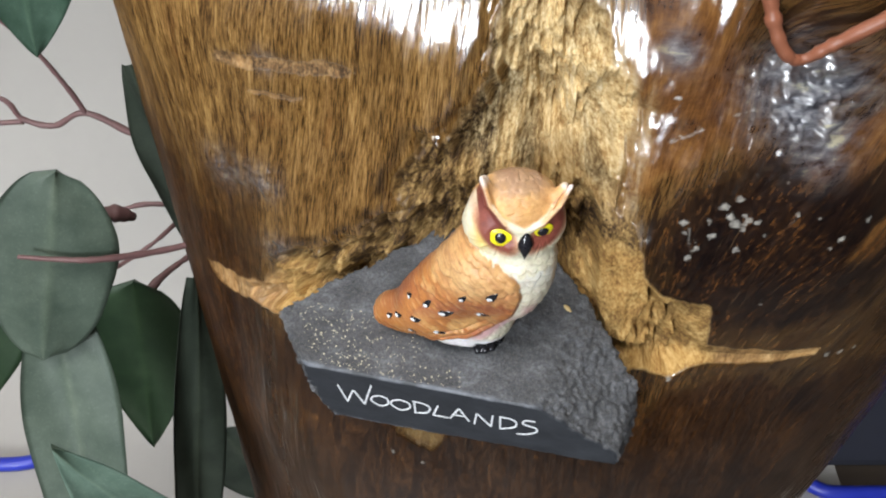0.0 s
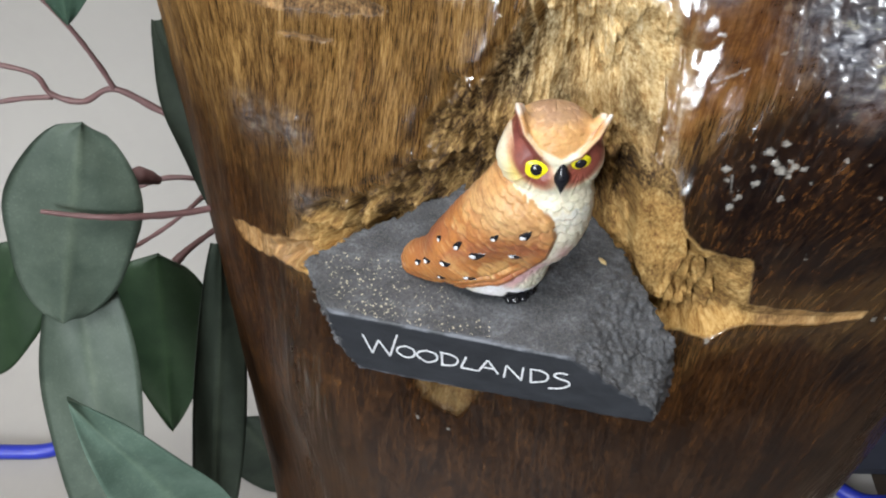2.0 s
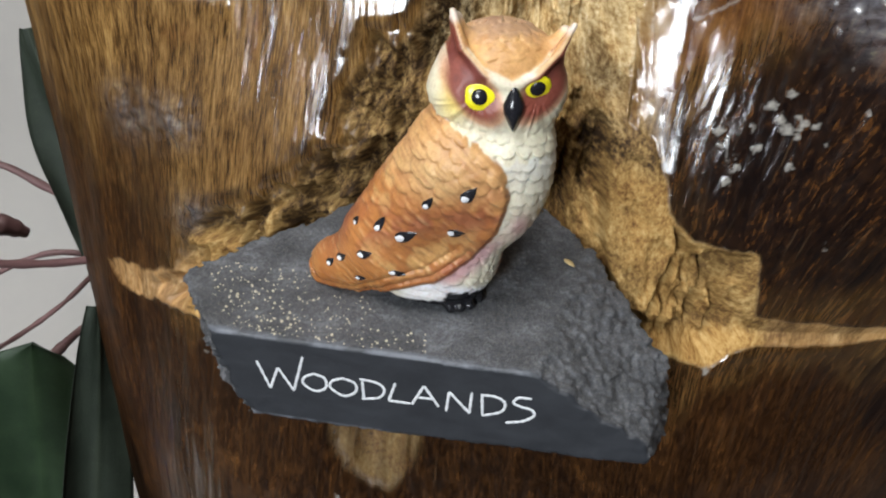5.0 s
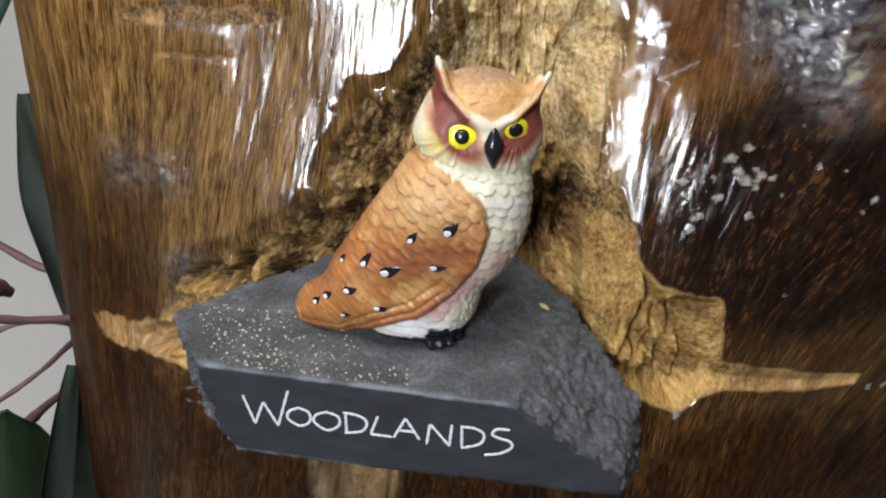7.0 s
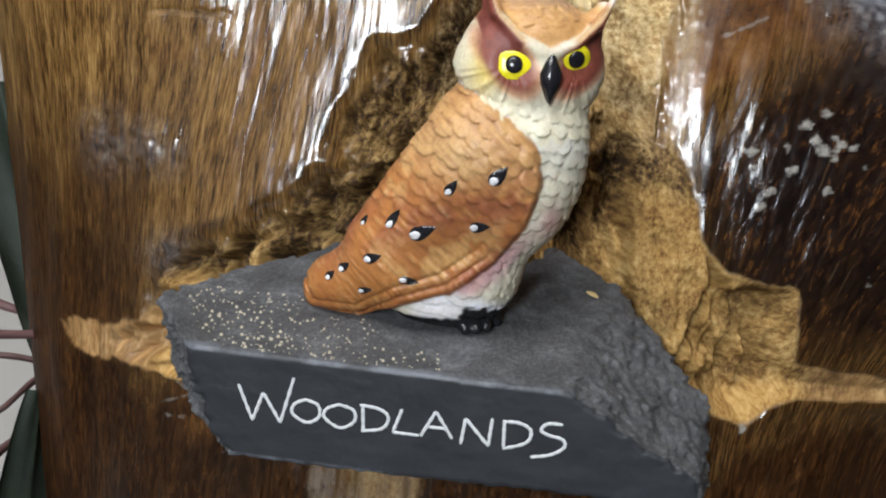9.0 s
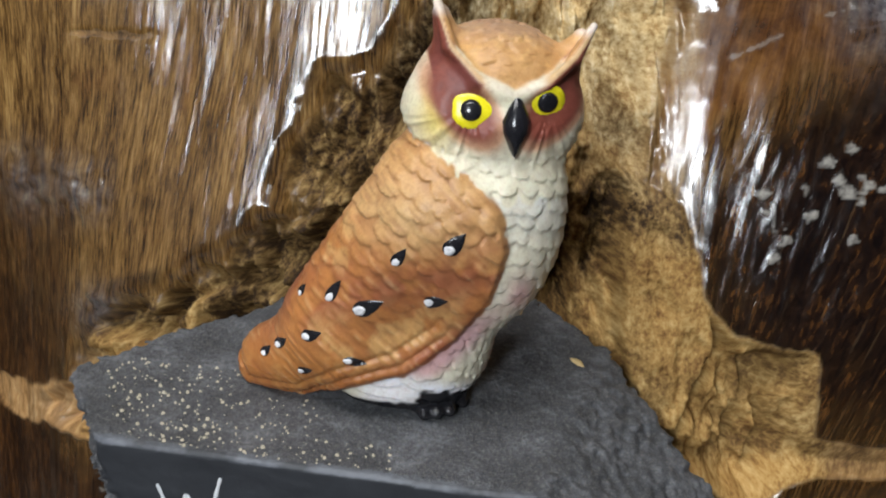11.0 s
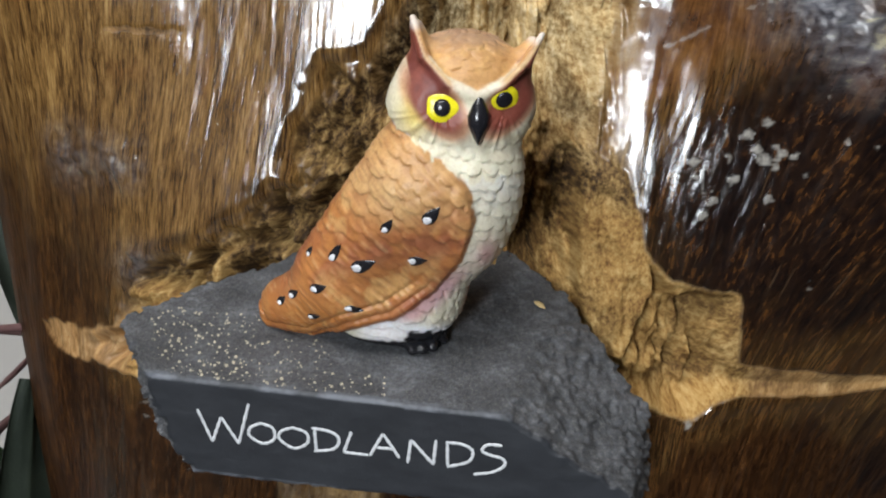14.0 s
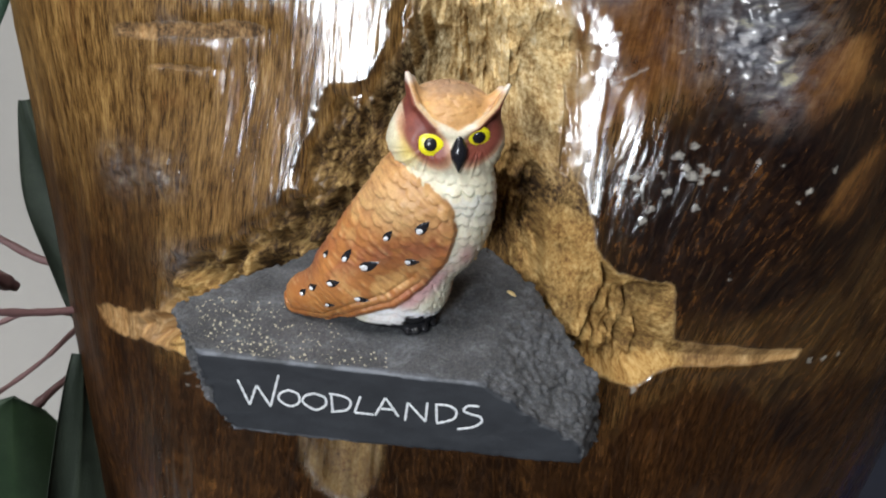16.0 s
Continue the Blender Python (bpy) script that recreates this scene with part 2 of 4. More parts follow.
# dark brown for the unseen walls, so the varnish reflects little
DARK_WALL = plain("dark_wall_brown", (0.07, 0.05, 0.035), (0.13, 0.10, 0.075), 0.6, 40, 0.2, 0.001)
TABLE = plain("dark_table_brown", (0.05, 0.036, 0.026), (0.085, 0.064, 0.048), 0.5, 60, 0.05, 0.0006)
FLOOR = plain("grey_floor", (0.09, 0.085, 0.08), (0.14, 0.135, 0.13), 0.6, 30)
BLUE = plain("blue_rubber", (0.010, 0.018, 0.24), (0.018, 0.035, 0.42), 0.4, 200)
NAVY = plain("navy_shade", (0.008, 0.009, 0.014), (0.02, 0.022, 0.035), 0.8, 500, 0.4)
FRAME = plain("white_gloss", (0.7, 0.7, 0.69), (0.78, 0.78, 0.77), 0.4, 50)


def glow_material(name, colour, strength):
    n = Nodes(name)
    return n.done(Base_Color=(0.8, 0.8, 0.8), Emission_Color=colour, Emission_Strength=strength)


PANEL = glow_material("lit_diffuser", (1.0, 0.96, 0.9), 3.0)


# ---- mesh helpers ----
def link_mesh(name, verts, faces, mats, parent=None, smooth=True, index=None, label=""):
    me = bpy.data.meshes.new(name)
    if isinstance(faces, np.ndarray):
        k = faces.shape[1]
        me.vertices.add(len(verts))
        me.vertices.foreach_set("co", np.asarray(verts, np.float32).ravel())
        me.loops.add(faces.size)
        me.loops.foreach_set("vertex_index", faces.astype(np.int32).ravel())
        me.polygons.add(len(faces))
        me.polygons.foreach_set("loop_start", np.arange(0, faces.size, k, dtype=np.int32))
        me.update(calc_edges=True)
    else:
        me.from_pydata([tuple(v) for v in verts], [], faces)
    for m in mats if isinstance(mats, (list, tuple)) else [mats]:
        me.materials.append(m)
    if index is not None:
        me.polygons.foreach_set("material_index", np.asarray(index, np.int32))
    me.polygons.foreach_set("use_smooth", np.full(len(me.polygons), smooth))
    me.update()
    ob = new(name, me)
    if parent is not None:
        ob.parent = parent
    if label:
        ob["label"] = label
    return ob


def set_float(ob, name, values):
    a = ob.data.attributes.new(name, "FLOAT", "POINT")
    a.data.foreach_set("value", np.asarray(values, np.float32).ravel())


def set_vector(ob, name, values):
    a = ob.data.attributes.new(name, "FLOAT_VECTOR", "POINT")
    a.data.foreach_set("vector", np.asarray(values, np.float32).ravel())


def set_colour(ob, name, rgb):
    a = ob.data.attributes.new(name, "FLOAT_COLOR", "POINT")
    a.data.foreach_set("color", np.c_[rgb, np.ones(len(rgb))].astype(np.float32).ravel())


def box(name, lo, hi, mat, parent=None, bevel=0.0, label=""):
    bm = bmesh.new()
    bmesh.ops.create_cube(bm, size=1)
    for v in bm.verts:
        v.co = Vector([(lo[i] + hi[i]) / 2 + v.co[i] * (hi[i] - lo[i]) for i in range(3)])
    if bevel:
        bmesh.ops.bevel(bm, geom=bm.edges[:], offset=bevel, segments=2, affect="EDGES", profile=0.6)
    me = bpy.data.meshes.new(name)
    bm.to_mesh(me)
    bm.free()
    me.materials.append(mat)
    ob = new(name, me)
    if parent is not None:
        ob.parent = parent
    if label:
        ob["label"] = label
    return ob


def spline(pts, n):
    p = np.array(pts, float)
    p = np.vstack([2 * p[0] - p[1], p, 2 * p[-1] - p[-2]])
    out = []
    for i in range(1, len(p) - 2):
        for t in np.linspace(0, 1, n, endpoint=False):
            a, b, c, d = p[i - 1:i + 3]
            out.append(0.5 * (2 * b + (c - a) * t + (2 * a - 5 * b + 4 * c - d) * t * t + (3 * b - a - 3 * c + d) * t ** 3))
    return np.array(out + [p[-2]])


def tube(name, pts, radii, mat, parent=None, sides=10, n=8, wobble=0.08, label="", flat=1.0):
    c = spline(pts, n)
    r = np.interp(np.linspace(0, 1, len(c)), np.linspace(0, 1, len(radii)), radii)
    tan = np.gradient(c, axis=0)
    tan /= np.linalg.norm(tan, axis=1)[:, None]
    up = np.array([0.13, -0.31, 0.94])
    verts, faces = [], []
    rng = np.random.RandomState(len(pts) * 7 + int(abs(c[0, 0]) * 9999) % 1000)
    for i in range(len(c)):
        s = np.cross(tan[i], up)
        if np.linalg.norm(s) < 0.1:
            s = np.cross(tan[i], (1, 0, 0))
        s /= np.linalg.norm(s)
        u = np.cross(s, tan[i])
        k = r[i] * (1 + wobble * rng.randn())
        for j in range(sides):
            a = 2 * math.pi * j / sides
            verts.append(c[i] + k * (math.cos(a) * s + flat * math.sin(a) * u))
    for i in range(len(c) - 1):
        for j in range(sides):
            q = (j + 1) % sides
            faces.append((i * sides + j, i * sides + q, (i + 1) * sides + q, (i + 1) * sides + j))
    faces.append(tuple(range(sides))[::-1])
    faces.append(tuple((len(c) - 1) * sides + j for j in range(sides)))
    return link_mesh(name, verts, faces, mat, parent, label=label)


# ---- numeric noise ----
PERM = np.random.RandomState(11).permutation(4096).astype(np.int64)
VALS = np.random.RandomState(12).rand(4096).astype(np.float32)


def vnoise(x, y, z, seed=0):
    """Smooth value noise, -1 to 1."""
    xi, yi, zi = np.floor(x).astype(np.int64), np.floor(y).astype(np.int64), np.floor(z).astype(np.int64)
    fx, fy, fz = (x - xi).astype(np.float32), (y - yi).astype(np.float32), (z - zi).astype(np.float32)
    fx, fy, fz = fx * fx * (3 - 2 * fx), fy * fy * (3 - 2 * fy), fz * fz * (3 - 2 * fz)

    def h(a, b, c):
        return VALS[PERM[(PERM[(PERM[(a + seed * 131) & 4095] + b) & 4095] + c) & 4095]]
    x00 = h(xi, yi, zi) * (1 - fx) + h(xi + 1, yi, zi) * fx
    x10 = h(xi, yi + 1, zi) * (1 - fx) + h(xi + 1, yi + 1, zi) * fx
    x01 = h(xi, yi, zi + 1) * (1 - fx) + h(xi + 1, yi, zi + 1) * fx
    x11 = h(xi, yi + 1, zi + 1) * (1 - fx) + h(xi + 1, yi + 1, zi + 1) * fx
    a, b = x00 * (1 - fy) + x10 * fy, x01 * (1 - fy) + x11 * fy
    return (a * (1 - fz) + b * fz) * 2 - 1


def fbm(x, y, z, octaves=4, seed=0, gain=0.5):
    total, amp = 0, 1.0
    for o in range(octaves):
        total = total + amp * vnoise(x * 2 ** o, y * 2 ** o, z * 2 ** o, seed + o)
        amp *= gain
    return total


def sstep(a, b, x):
    t = np.clip((x - a) / (b - a), 0, 1)
    return t * t * (3 - 2 * t)


def poly_dist(px, pz, poly):
    """Signed distance to a closed outline, positive inside."""
    p = np.array(poly, float)
    best = np.full(px.shape, 1e9)
    inside = np.zeros(px.shape, bool)
    for a, b in zip(p, np.roll(p, -1, 0)):
        e = b - a
        t = np.clip(((px - a[0]) * e[0] + (pz - a[1]) * e[1]) / (e @ e), 0, 1)
        best = np.minimum(best, (px - a[0] - t * e[0]) ** 2 + (pz - a[1] - t * e[1]) ** 2)
        if e[1] != 0:
            cross = ((a[1] > pz) != (b[1] > pz)) & (px < e[0] * (pz - a[1]) / e[1] + a[0])
            inside ^= cross
    d = np.sqrt(best)
    return np.where(inside, d, -d)


def surface_nets(f, origin, step):
    """Quads of the zero surface of a sampled field, negative inside."""
    s = f < 0
    nx, ny, nz = f.shape
    corner = [(i, j, k) for i in (0, 1) for j in (0, 1) for k in (0, 1)]
    cnt = np.zeros((nx - 1, ny - 1, nz - 1), np.int8)
    for i, j, k in corner:
        cnt += s[i:nx - 1 + i, j:ny - 1 + j, k:nz - 1 + k]
    act = (cnt > 0) & (cnt < 8)
    cells = np.argwhere(act)
    ids = np.full(act.shape, -1, np.int64)
    ids[act] = np.arange(len(cells))
    acc, num = np.zeros((len(cells), 3)), np.zeros(len(cells))
    for a in corner:
        for ax in range(3):
            if a[ax]:
                continue
            b = list(a)
            b[ax] = 1
            va = f[tuple((cells + a).T)]
            vb = f[tuple((cells + b).T)]
            cross = (va < 0) != (vb < 0)
            t = np.where(cross, va / np.where(cross, va - vb, 1), 0)
            p = np.array(a, float)[None].repeat(len(cells), 0)
            p[:, ax] += t
            acc += p * cross[:, None]
            num += cross
    verts = origin + step * (cells + acc / num[:, None])
    quads = []
    for ax in range(3):
        o1, o2 = [i for i in range(3) if i != ax]
        lo = [slice(None)] * 3
        hi = [slice(None)] * 3
        lo[ax], hi[ax] = slice(0, -1), slice(1, None)
        edge = s[tuple(lo)] != s[tuple(hi)]
        e = np.argwhere(edge)
        ok = (e[:, o1] > 0) & (e[:, o2] > 0) & (e[:, o1] < f.shape[o1] - 1) & (e[:, o2] < f.shape[o2] - 1)
        e = e[ok]
        neg = s[tuple(e.T)]
        q = []
        for d1, d2 in ((0, 0), (-1, 0), (-1, -1), (0, -1)):
            c = e.copy()
            c[:, o1] += d1
            c[:, o2] += d2
            q.append(ids[tuple(c.T)])
        q = np.stack(q, 1)
        flip = neg if ax != 1 else ~neg
        q[~flip] = q[~flip][:, ::-1]
        quads.append(q)
    return verts, np.vstack(quads)


# ---- room shell ----
def room():
    def tag(ob, label, cat):
        return tagged(ob, label, cat, kind="structure")
    # added shell out of view, kept dark to hold down bounce and reflections
    tag(box("floor", (-2.2, -2.3, FLOOR_Z - 0.1), (2.2, WALL_Y + 0.1, FLOOR_Z), FLOOR), "unseen grey floor added to the room, dark to limit bounce light", "floor")
    tag(box("ceiling", (-2.2, -2.3, CEIL_Z), (2.2, WALL_Y + 0.1, CEIL_Z + 0.1), CEILING), "unseen grey ceiling added to the room, dark to limit bounce light", "ceiling")
    tag(box("wall_north", (-2.2, WALL_Y, FLOOR_Z), (2.2, WALL_Y + 0.1, CEIL_Z), DARK_WALL), "unseen dark brown wall behind the log, added to darken reflections", "wall")
    tag(box("wall_west", (-2.3, -2.3, FLOOR_Z), (-2.2, WALL_Y + 0.1, CEIL_Z), DARK_WALL), "unseen dark brown side wall, added to darken reflections", "wall")
    tag(box("wall_east", (2.2, -2.3, FLOOR_Z), (2.3, WALL_Y + 0.1, CEIL_Z), DARK_WALL), "unseen dark brown side wall, added to darken reflections", "wall")
    # front wall with a tall window opening
    z0, z1 = 1.17, 2.07
    cuts = ((-1.33, -0.71),)
    me = bmesh.new()
    blocks = [((-2.2, -2.3, FLOOR_Z), (2.2, -2.2, z0)), ((-2.2, -2.3, z1), (2.2, -2.2, CEIL_Z)), ((-2.2, -2.3, z0), (cuts[0][0], -2.2, z1)),
              ((cuts[0][1], -2.3, z0), (2.2, -2.2, z1))]
    for lo, hi in blocks:
        made = bmesh.ops.create_cube(me, size=1)["verts"]
        for v in made:
            v.co = Vector([(lo[i] + hi[i]) / 2 + v.co[i] * (hi[i] - lo[i]) for i in range(3)])
    mesh = bpy.data.meshes.new("wall_south")
    me.to_mesh(mesh)
    me.free()
    mesh.materials.append(DARK_WALL)
    tag(new("wall_south", mesh), "unseen dark brown wall with a window opening, added to darken reflections", "wall")
    for k, (x0, x1) in enumerate(cuts):
        win = tag(new("window_%d" % (k + 1)), "white-framed window that lets in daylight", "window")
        for lo, hi in (((x0, -2.28, z0), (x0 + 0.03, -2.22, z1)), ((x1 - 0.03, -2.28, z0), (x1, -2.22, z1)),
                       ((x0 + 0.03, -2.28, z0), (x1 - 0.03, -2.22, z0 + 0.03)), ((x0 + 0.03, -2.28, z1 - 0.03), (x1 - 0.03, -2.22, z1))):
            box("window_frame", lo, hi, FRAME, win, 0.004)
    light = tagged(new("ceiling_light"), "flat lit ceiling panel with a white rim", "ceiling light")
    light.location = (-0.45, -0.35, CEIL_Z)
    box("diffuser", (-0.58, -0.28, -0.018), (0.58, 0.28, -0.006), PANEL, light)
    for lo, hi in (((-0.61, -0.31, -0.022), (0.61, -0.28, 0)), ((-0.61, 0.28, -0.022), (0.61, 0.31, 0)),
                   ((-0.61, -0.28, -0.022), (-0.58, 0.28, 0)), ((0.58, -0.28, -0.022), (0.61, 0.28, 0))):
        box("frame", lo, hi, FRAME, light, 0.002)
    # tabletop is out of view; dark brown keeps the lower log's reflections dark
    table = tagged(new("table"), "table against the wall, its unseen top darkened brown to cut reflections", "table")
    table.location = (0, 0, FLOOR_Z)
    h = TABLE_Z - FLOOR_Z
    box("tabletop", (-0.95, 0.19, h - 0.03), (0.95, WALL_Y - 0.004, h), TABLE, table, 0.004)
    for x in (-0.9, 0.86):
        for y in (0.22, WALL_Y - 0.06):
            box("leg", (x, y, 0), (x + 0.04, y + 0.04, h - 0.03), FRAME, table, 0.003)


room()

# ---- the log ----
CX, CY, Z0 = 0.05, 0.40, 0.76


def log_radius(th, z):
    d = np.tanh((z - Z0) / 0.2) * 2
    s, c = np.sin(th), np.cos(th)
    s2, c2 = np.sin(2 * th), np.cos(2 * th)
    r = (0.1741 + 0.0096 * s + 0.0037 * c - 0.0208 * c2 + 0.0034 * s2 + 0.002 * np.sin(3 * th)
         + d * (-0.0085 - 0.0052 * s - 0.0134 * c2 + 0.0065 * s2) + d * d * (-0.0079 - 0.0067 * s))
    x = CX + r * s
    front = (c > 0)
    r = r - 6.0 * np.clip(z - 0.843, 0, 0.05) ** 2 * sstep(0.10, 0.07, x) * front
    for bx, bz, amp, sig in ((0.130, 0.800, 0.0085, 0.026), (0.108, 0.853, -0.006, 0.014), (-0.042, 0.667, 0.006, 0.03),
                             (0.080, 0.736, -0.004, 0.02), (0.117, 0.726, -0.003, 0.02), (-0.035, 0.82, -0.003, 0.02)):
        r = r + front * amp * np.exp(-((x - bx) ** 2 + (z - bz) ** 2) / (2 * sig * sig))
    return r


# outline of the rotten hollow and the saw cut, in mm on the log's face
HOLLOW = [(17, 872), (9, 841), (2, 825), (-11, 821), (-19, 804), (-21, 792), (-33, 780), (-48, 771), (-60, 766), (-70, 755), (-72, 744),
          (-101, 735), (-98, 731), (-85, 729), (-60, 731), (0, 727), (60, 734), (70, 741), (84, 737), (97, 743), (138, 743), (139, 745.6), (95, 752),
          (93, 771), (76, 773), (69, 781), (66, 798), (60, 812), (62, 822), (69, 838), (58, 852), (53, 866), (38, 874)]
TONGUE = [(52, 806), (65, 799), (70, 782), (73, 770), (66, 752), (59, 752), (54, 770)]
FLECKS = ((92, 810, 2.6), (94.5, 807, 1.6), (100, 805.5, 3.0), (103, 805, 1.8), (96, 804, 1.6), (84, 797, 2.4), (84.5, 794, 1.6), (80, 803, 1.4), (80.5, 800, 1.3),
          (98, 795, 1.0), (83, 790.5, 1.1), (88, 805, 1.3), (140, 806, 1.8), (131, 800, 1.6), (128, 797, 1.0), (143, 741, 1.5), (149, 741, 1.5), (155, 742, 1.5),
          (110, 773, 0.7), (97, 812, 0.8), (111, 818, 0.8), (123, 808, 0.8), (84, 736, 1.2),
          (-20, 688, 0.8), (2, 691, 0.9), (-8, 684, 0.7), (99, 802, 1.2), (90, 799, 0.9), (105, 801, 0.9), (116, 808, 0.7), (75, 843, 1.0))


def the_log():
    fine_th = np.radians(np.linspace(-78, 84, 860))
    ths = np.r_[np.radians(np.linspace(-178, -80, 50)), fine_th, np.radians(np.linspace(86, 180, 48))]
    zs = np.r_[np.linspace(TABLE_Z, 0.63, 60, endpoint=False), np.linspace(0.63, 0.895, 500), np.linspace(0.897, 0.985, 24)]
    th, z = np.meshgrid(ths, zs)
    r = log_radius(th, z)
    x = CX + r * np.sin(th)
    fx, fz = x * 1000, z * 1000
    u = th * 0.165 * 1000
    front = np.cos(th) > 0
    slant = u - (0.30 * sstep(50, 90, fx) + 0.40 * sstep(85, 150, fx)) * (fz - 775) - 0.12 * sstep(-40, -110, fx) * (fz - 760) * -1
    rag = fbm(u / 7, fz / 9, 0 * u, 3, 5) * 1.5
    sd = poly_dist(fx, fz, HOLLOW)
    sd = np.where(front, sd, -50) + rag * np.clip((sd + 30) / 30, 0, 1) * (1 - 0.65 * sstep(92, 97, fx))
    thin = sstep(86, 97, fx) + sstep(-72, -82, fx)
    # on its upper right side the hollow runs out softly into the sapwood
    rim = sstep(40, 54, fx) * sstep(793, 804, fz)
    # depth of the hollow
    deep = (8 + 21 * np.exp(-((fx - 33) / 15) ** 2 - ((fz - 829) / 17) ** 2) + 15 * np.exp(-((fx + 8) / 15) ** 2 - ((fz - 772) / 18) ** 2)
            + 9 * np.exp(-((fx - 20) / 25) ** 2 - ((fz - 790) / 28) ** 2) - 6 * np.exp(-((fx - 57) / 7) ** 2 - ((fz - 809) / 8) ** 2)
            - 4 * np.exp(-((fx + 48) / 14) ** 2 - ((fz - 772) / 7) ** 2) + 20 * np.exp(-((fx - 41) / 9) ** 2 - ((fz - 778) / 18) ** 2))
    deep = deep * (1 - np.where(fx < 0, 0.93, 0.75) * np.clip(thin, 0, 1))
    flank = sstep(30, 15, fx) * sstep(742, 756, fz)
    wall = sstep(-0.4 - 2 * rim - 2.5 * flank, 6.5 + 9 * rim + 4 * flank, sd)
    fib = fbm(u / 2.0, fz / 17, 0 * u + 3, 3, 21)
    chunk = fbm(u / 9 + 0.15 * fib, fz / 13, 0 * u + 9, 3, 31)
    terr = np.floor(chunk * 3.2 + 0.35 * fib) / 3.2
    crease = -np.abs(fbm(u / 6.5 + 0.3 * fib, fz / 15, 0 * u + 5, 3, 141))
    crumb = fbm(u / 3.0, fz / 2.4, 0 * u + 2, 2, 151)
    rough = 1.2 * fib + 3.9 * terr + 0.5 * np.floor(crumb * 2.5) / 2.5 - 4.0 * np.minimum(crease + 0.3, 0.25) + 1.3 * fbm(u / 3.3, fz / 6, 0 * u, 3, 41)
    rough = rough * (1 - 0.4 * rim)
    ledge = 3.0 * np.tanh(2.5 * np.sin((fz - 0.4 * fx + 9 * fbm(u / 10, fz / 14, 0 * u, 3, 51)) / 2.6)) * sstep(10, -15, fx) * sstep(800, 785, fz)
    flap = poly_dist(fx, fz, TONGUE) + 0.5 * rag
    tong = sstep(-0.5, 1.6, flap)
    gap = 6.0 * np.exp(-((flap + 1.3) / 1.3) ** 2) * sstep(788, 778, fz) * sstep(750, 757, fz) * sstep(58, 64, fx)
    bite = deep * wall + (rough * (1 - 0.65 * tong) + ledge) * sstep(0.5, 5, sd) * (1 - 0.92 * np.clip(thin, 0, 1)) + (gap - 7.5 * tong) * sstep(0, 3, sd)
    roll = 1.0 * sstep(-11, 1, sd) * sstep(45, 58, fx) * sstep(790, 800, fz)
    bite = np.maximum(bite, -0.5) + roll * (1 - wall)
    # upper saw mark
    mark = sstep(-82, -79, fx) * sstep(-22, -40, fx) * np.exp(-((fz - 838.5 - 0.05 * (fx + 50) - 0.5 * rag) / 2.8) ** 2) * front
    mark = np.maximum(mark, 0.75 * sstep(-72, -66, fx) * sstep(-44, -54, fx) * np.exp(-((fz - 827 - 0.05 * (fx + 50) - 0.5 * rag) / 1.0) ** 2) * front)
    patch = sstep(-1.2, 3.2, poly_dist(fx, fz, [(-22, 722), (-22, 705), (-17, 696), (-5, 692), (3, 700), (6, 722)]) + 1.2 * fib) * front
    # skin of the varnished wood
    grain = fbm(slant / 1.3, fz / 30, 0 * u, 3, 61)
    furrow = -np.abs(fbm(slant / 3.5, fz / 30, 0 * u, 3, 71))
    skin = 0.05 * grain + 0.14 * np.minimum(furrow + 0.25, 0.1) + 0.05 * fbm(slant / 0.9, fz / 6, 0 * u, 2, 65) + 1.0 * fbm(u / 28, fz / 60, 0 * u, 3, 81)
    skin = skin + 0.13 * fbm(slant / 1.7, fz / 9, 0 * u, 3, 95) * sstep(60, 80, fx)
    lip = 0.3 * sstep(-0.3, 0.6, fbm(u / 6, fz / 9, 0 * u, 2, 131)) * np.exp(-((sd + 2.0) / 2.0) ** 2) * sstep(20, 70, fx + 20 * vnoise(fz / 9, u * 0, u * 0, 4)) * (1 - rim)
    knots = 0
    for kx, kz, ka, ks in ((-84, 792, 1.0, 6), (-66, 792, 0.9, 6), (-60, 764, 1.0, 5), (115, 843, 2.2, 10), (100, 851, -1.5, 6)):
        q = np.exp(-((fx - kx) ** 2 + (fz - kz) ** 2) / (2 * ks * ks)) * front
        knots = knots + ka * q * (1 + 0.8 * fbm(u / 2.6, fz / 2.6, 0 * u, 2, 99))
    hollow = sstep(-0.9 - 4 * rim, 0.3 + 9 * rim + 3.5 * flank, sd - 1.2 * flank * (1 - 1.5 * chunk) + 3.5 * rim * fbm(slant / 1.6, fz / 22, 0 * u, 3, 171))
    fleck = np.zeros_like(x)
    ragged = fbm(u / 1.7, fz / 1.7, 0 * u, 3, 7)
    # thin pale scratches in the varnish
    for (x0, z0), (x1, z1) in (((73, 829), (83, 834)), ((92, 838), (98, 840)), ((82, 801), (83, 794)), ((-65, 723), (-57, 727)), ((-63, 720), (-58, 721)), ((-60, 730), (-55, 729))):
        t = np.clip(((fx - x0) * (x1 - x0) + (fz - z0) * (z1 - z0)) / ((x1 - x0) ** 2 + (z1 - z0) ** 2), 0, 1)
        fleck = np.maximum(fleck, 0.4 * sstep(0.45, 0.1, np.hypot(fx - x0 - t * (x1 - x0), fz - z0 - t * (z1 - z0)) + 0.35 * ragged) * front)
    for a, b, c in FLECKS:
        fleck = np.maximum(fleck, sstep(0.35, -0.35, np.hypot(fx - a, fz - b) + 1.3 * ragged - c * 0.36) * front)
    out = r + ((skin + lip + knots) * (1 - hollow) - bite - 0.7 * mark - 0.5 * patch + 0.25 * fleck) / 1000
    verts = np.stack([CX + out * np.sin(th), CY - out * np.cos(th), z], -1).reshape(-1, 3)
    nz, nt = th.shape
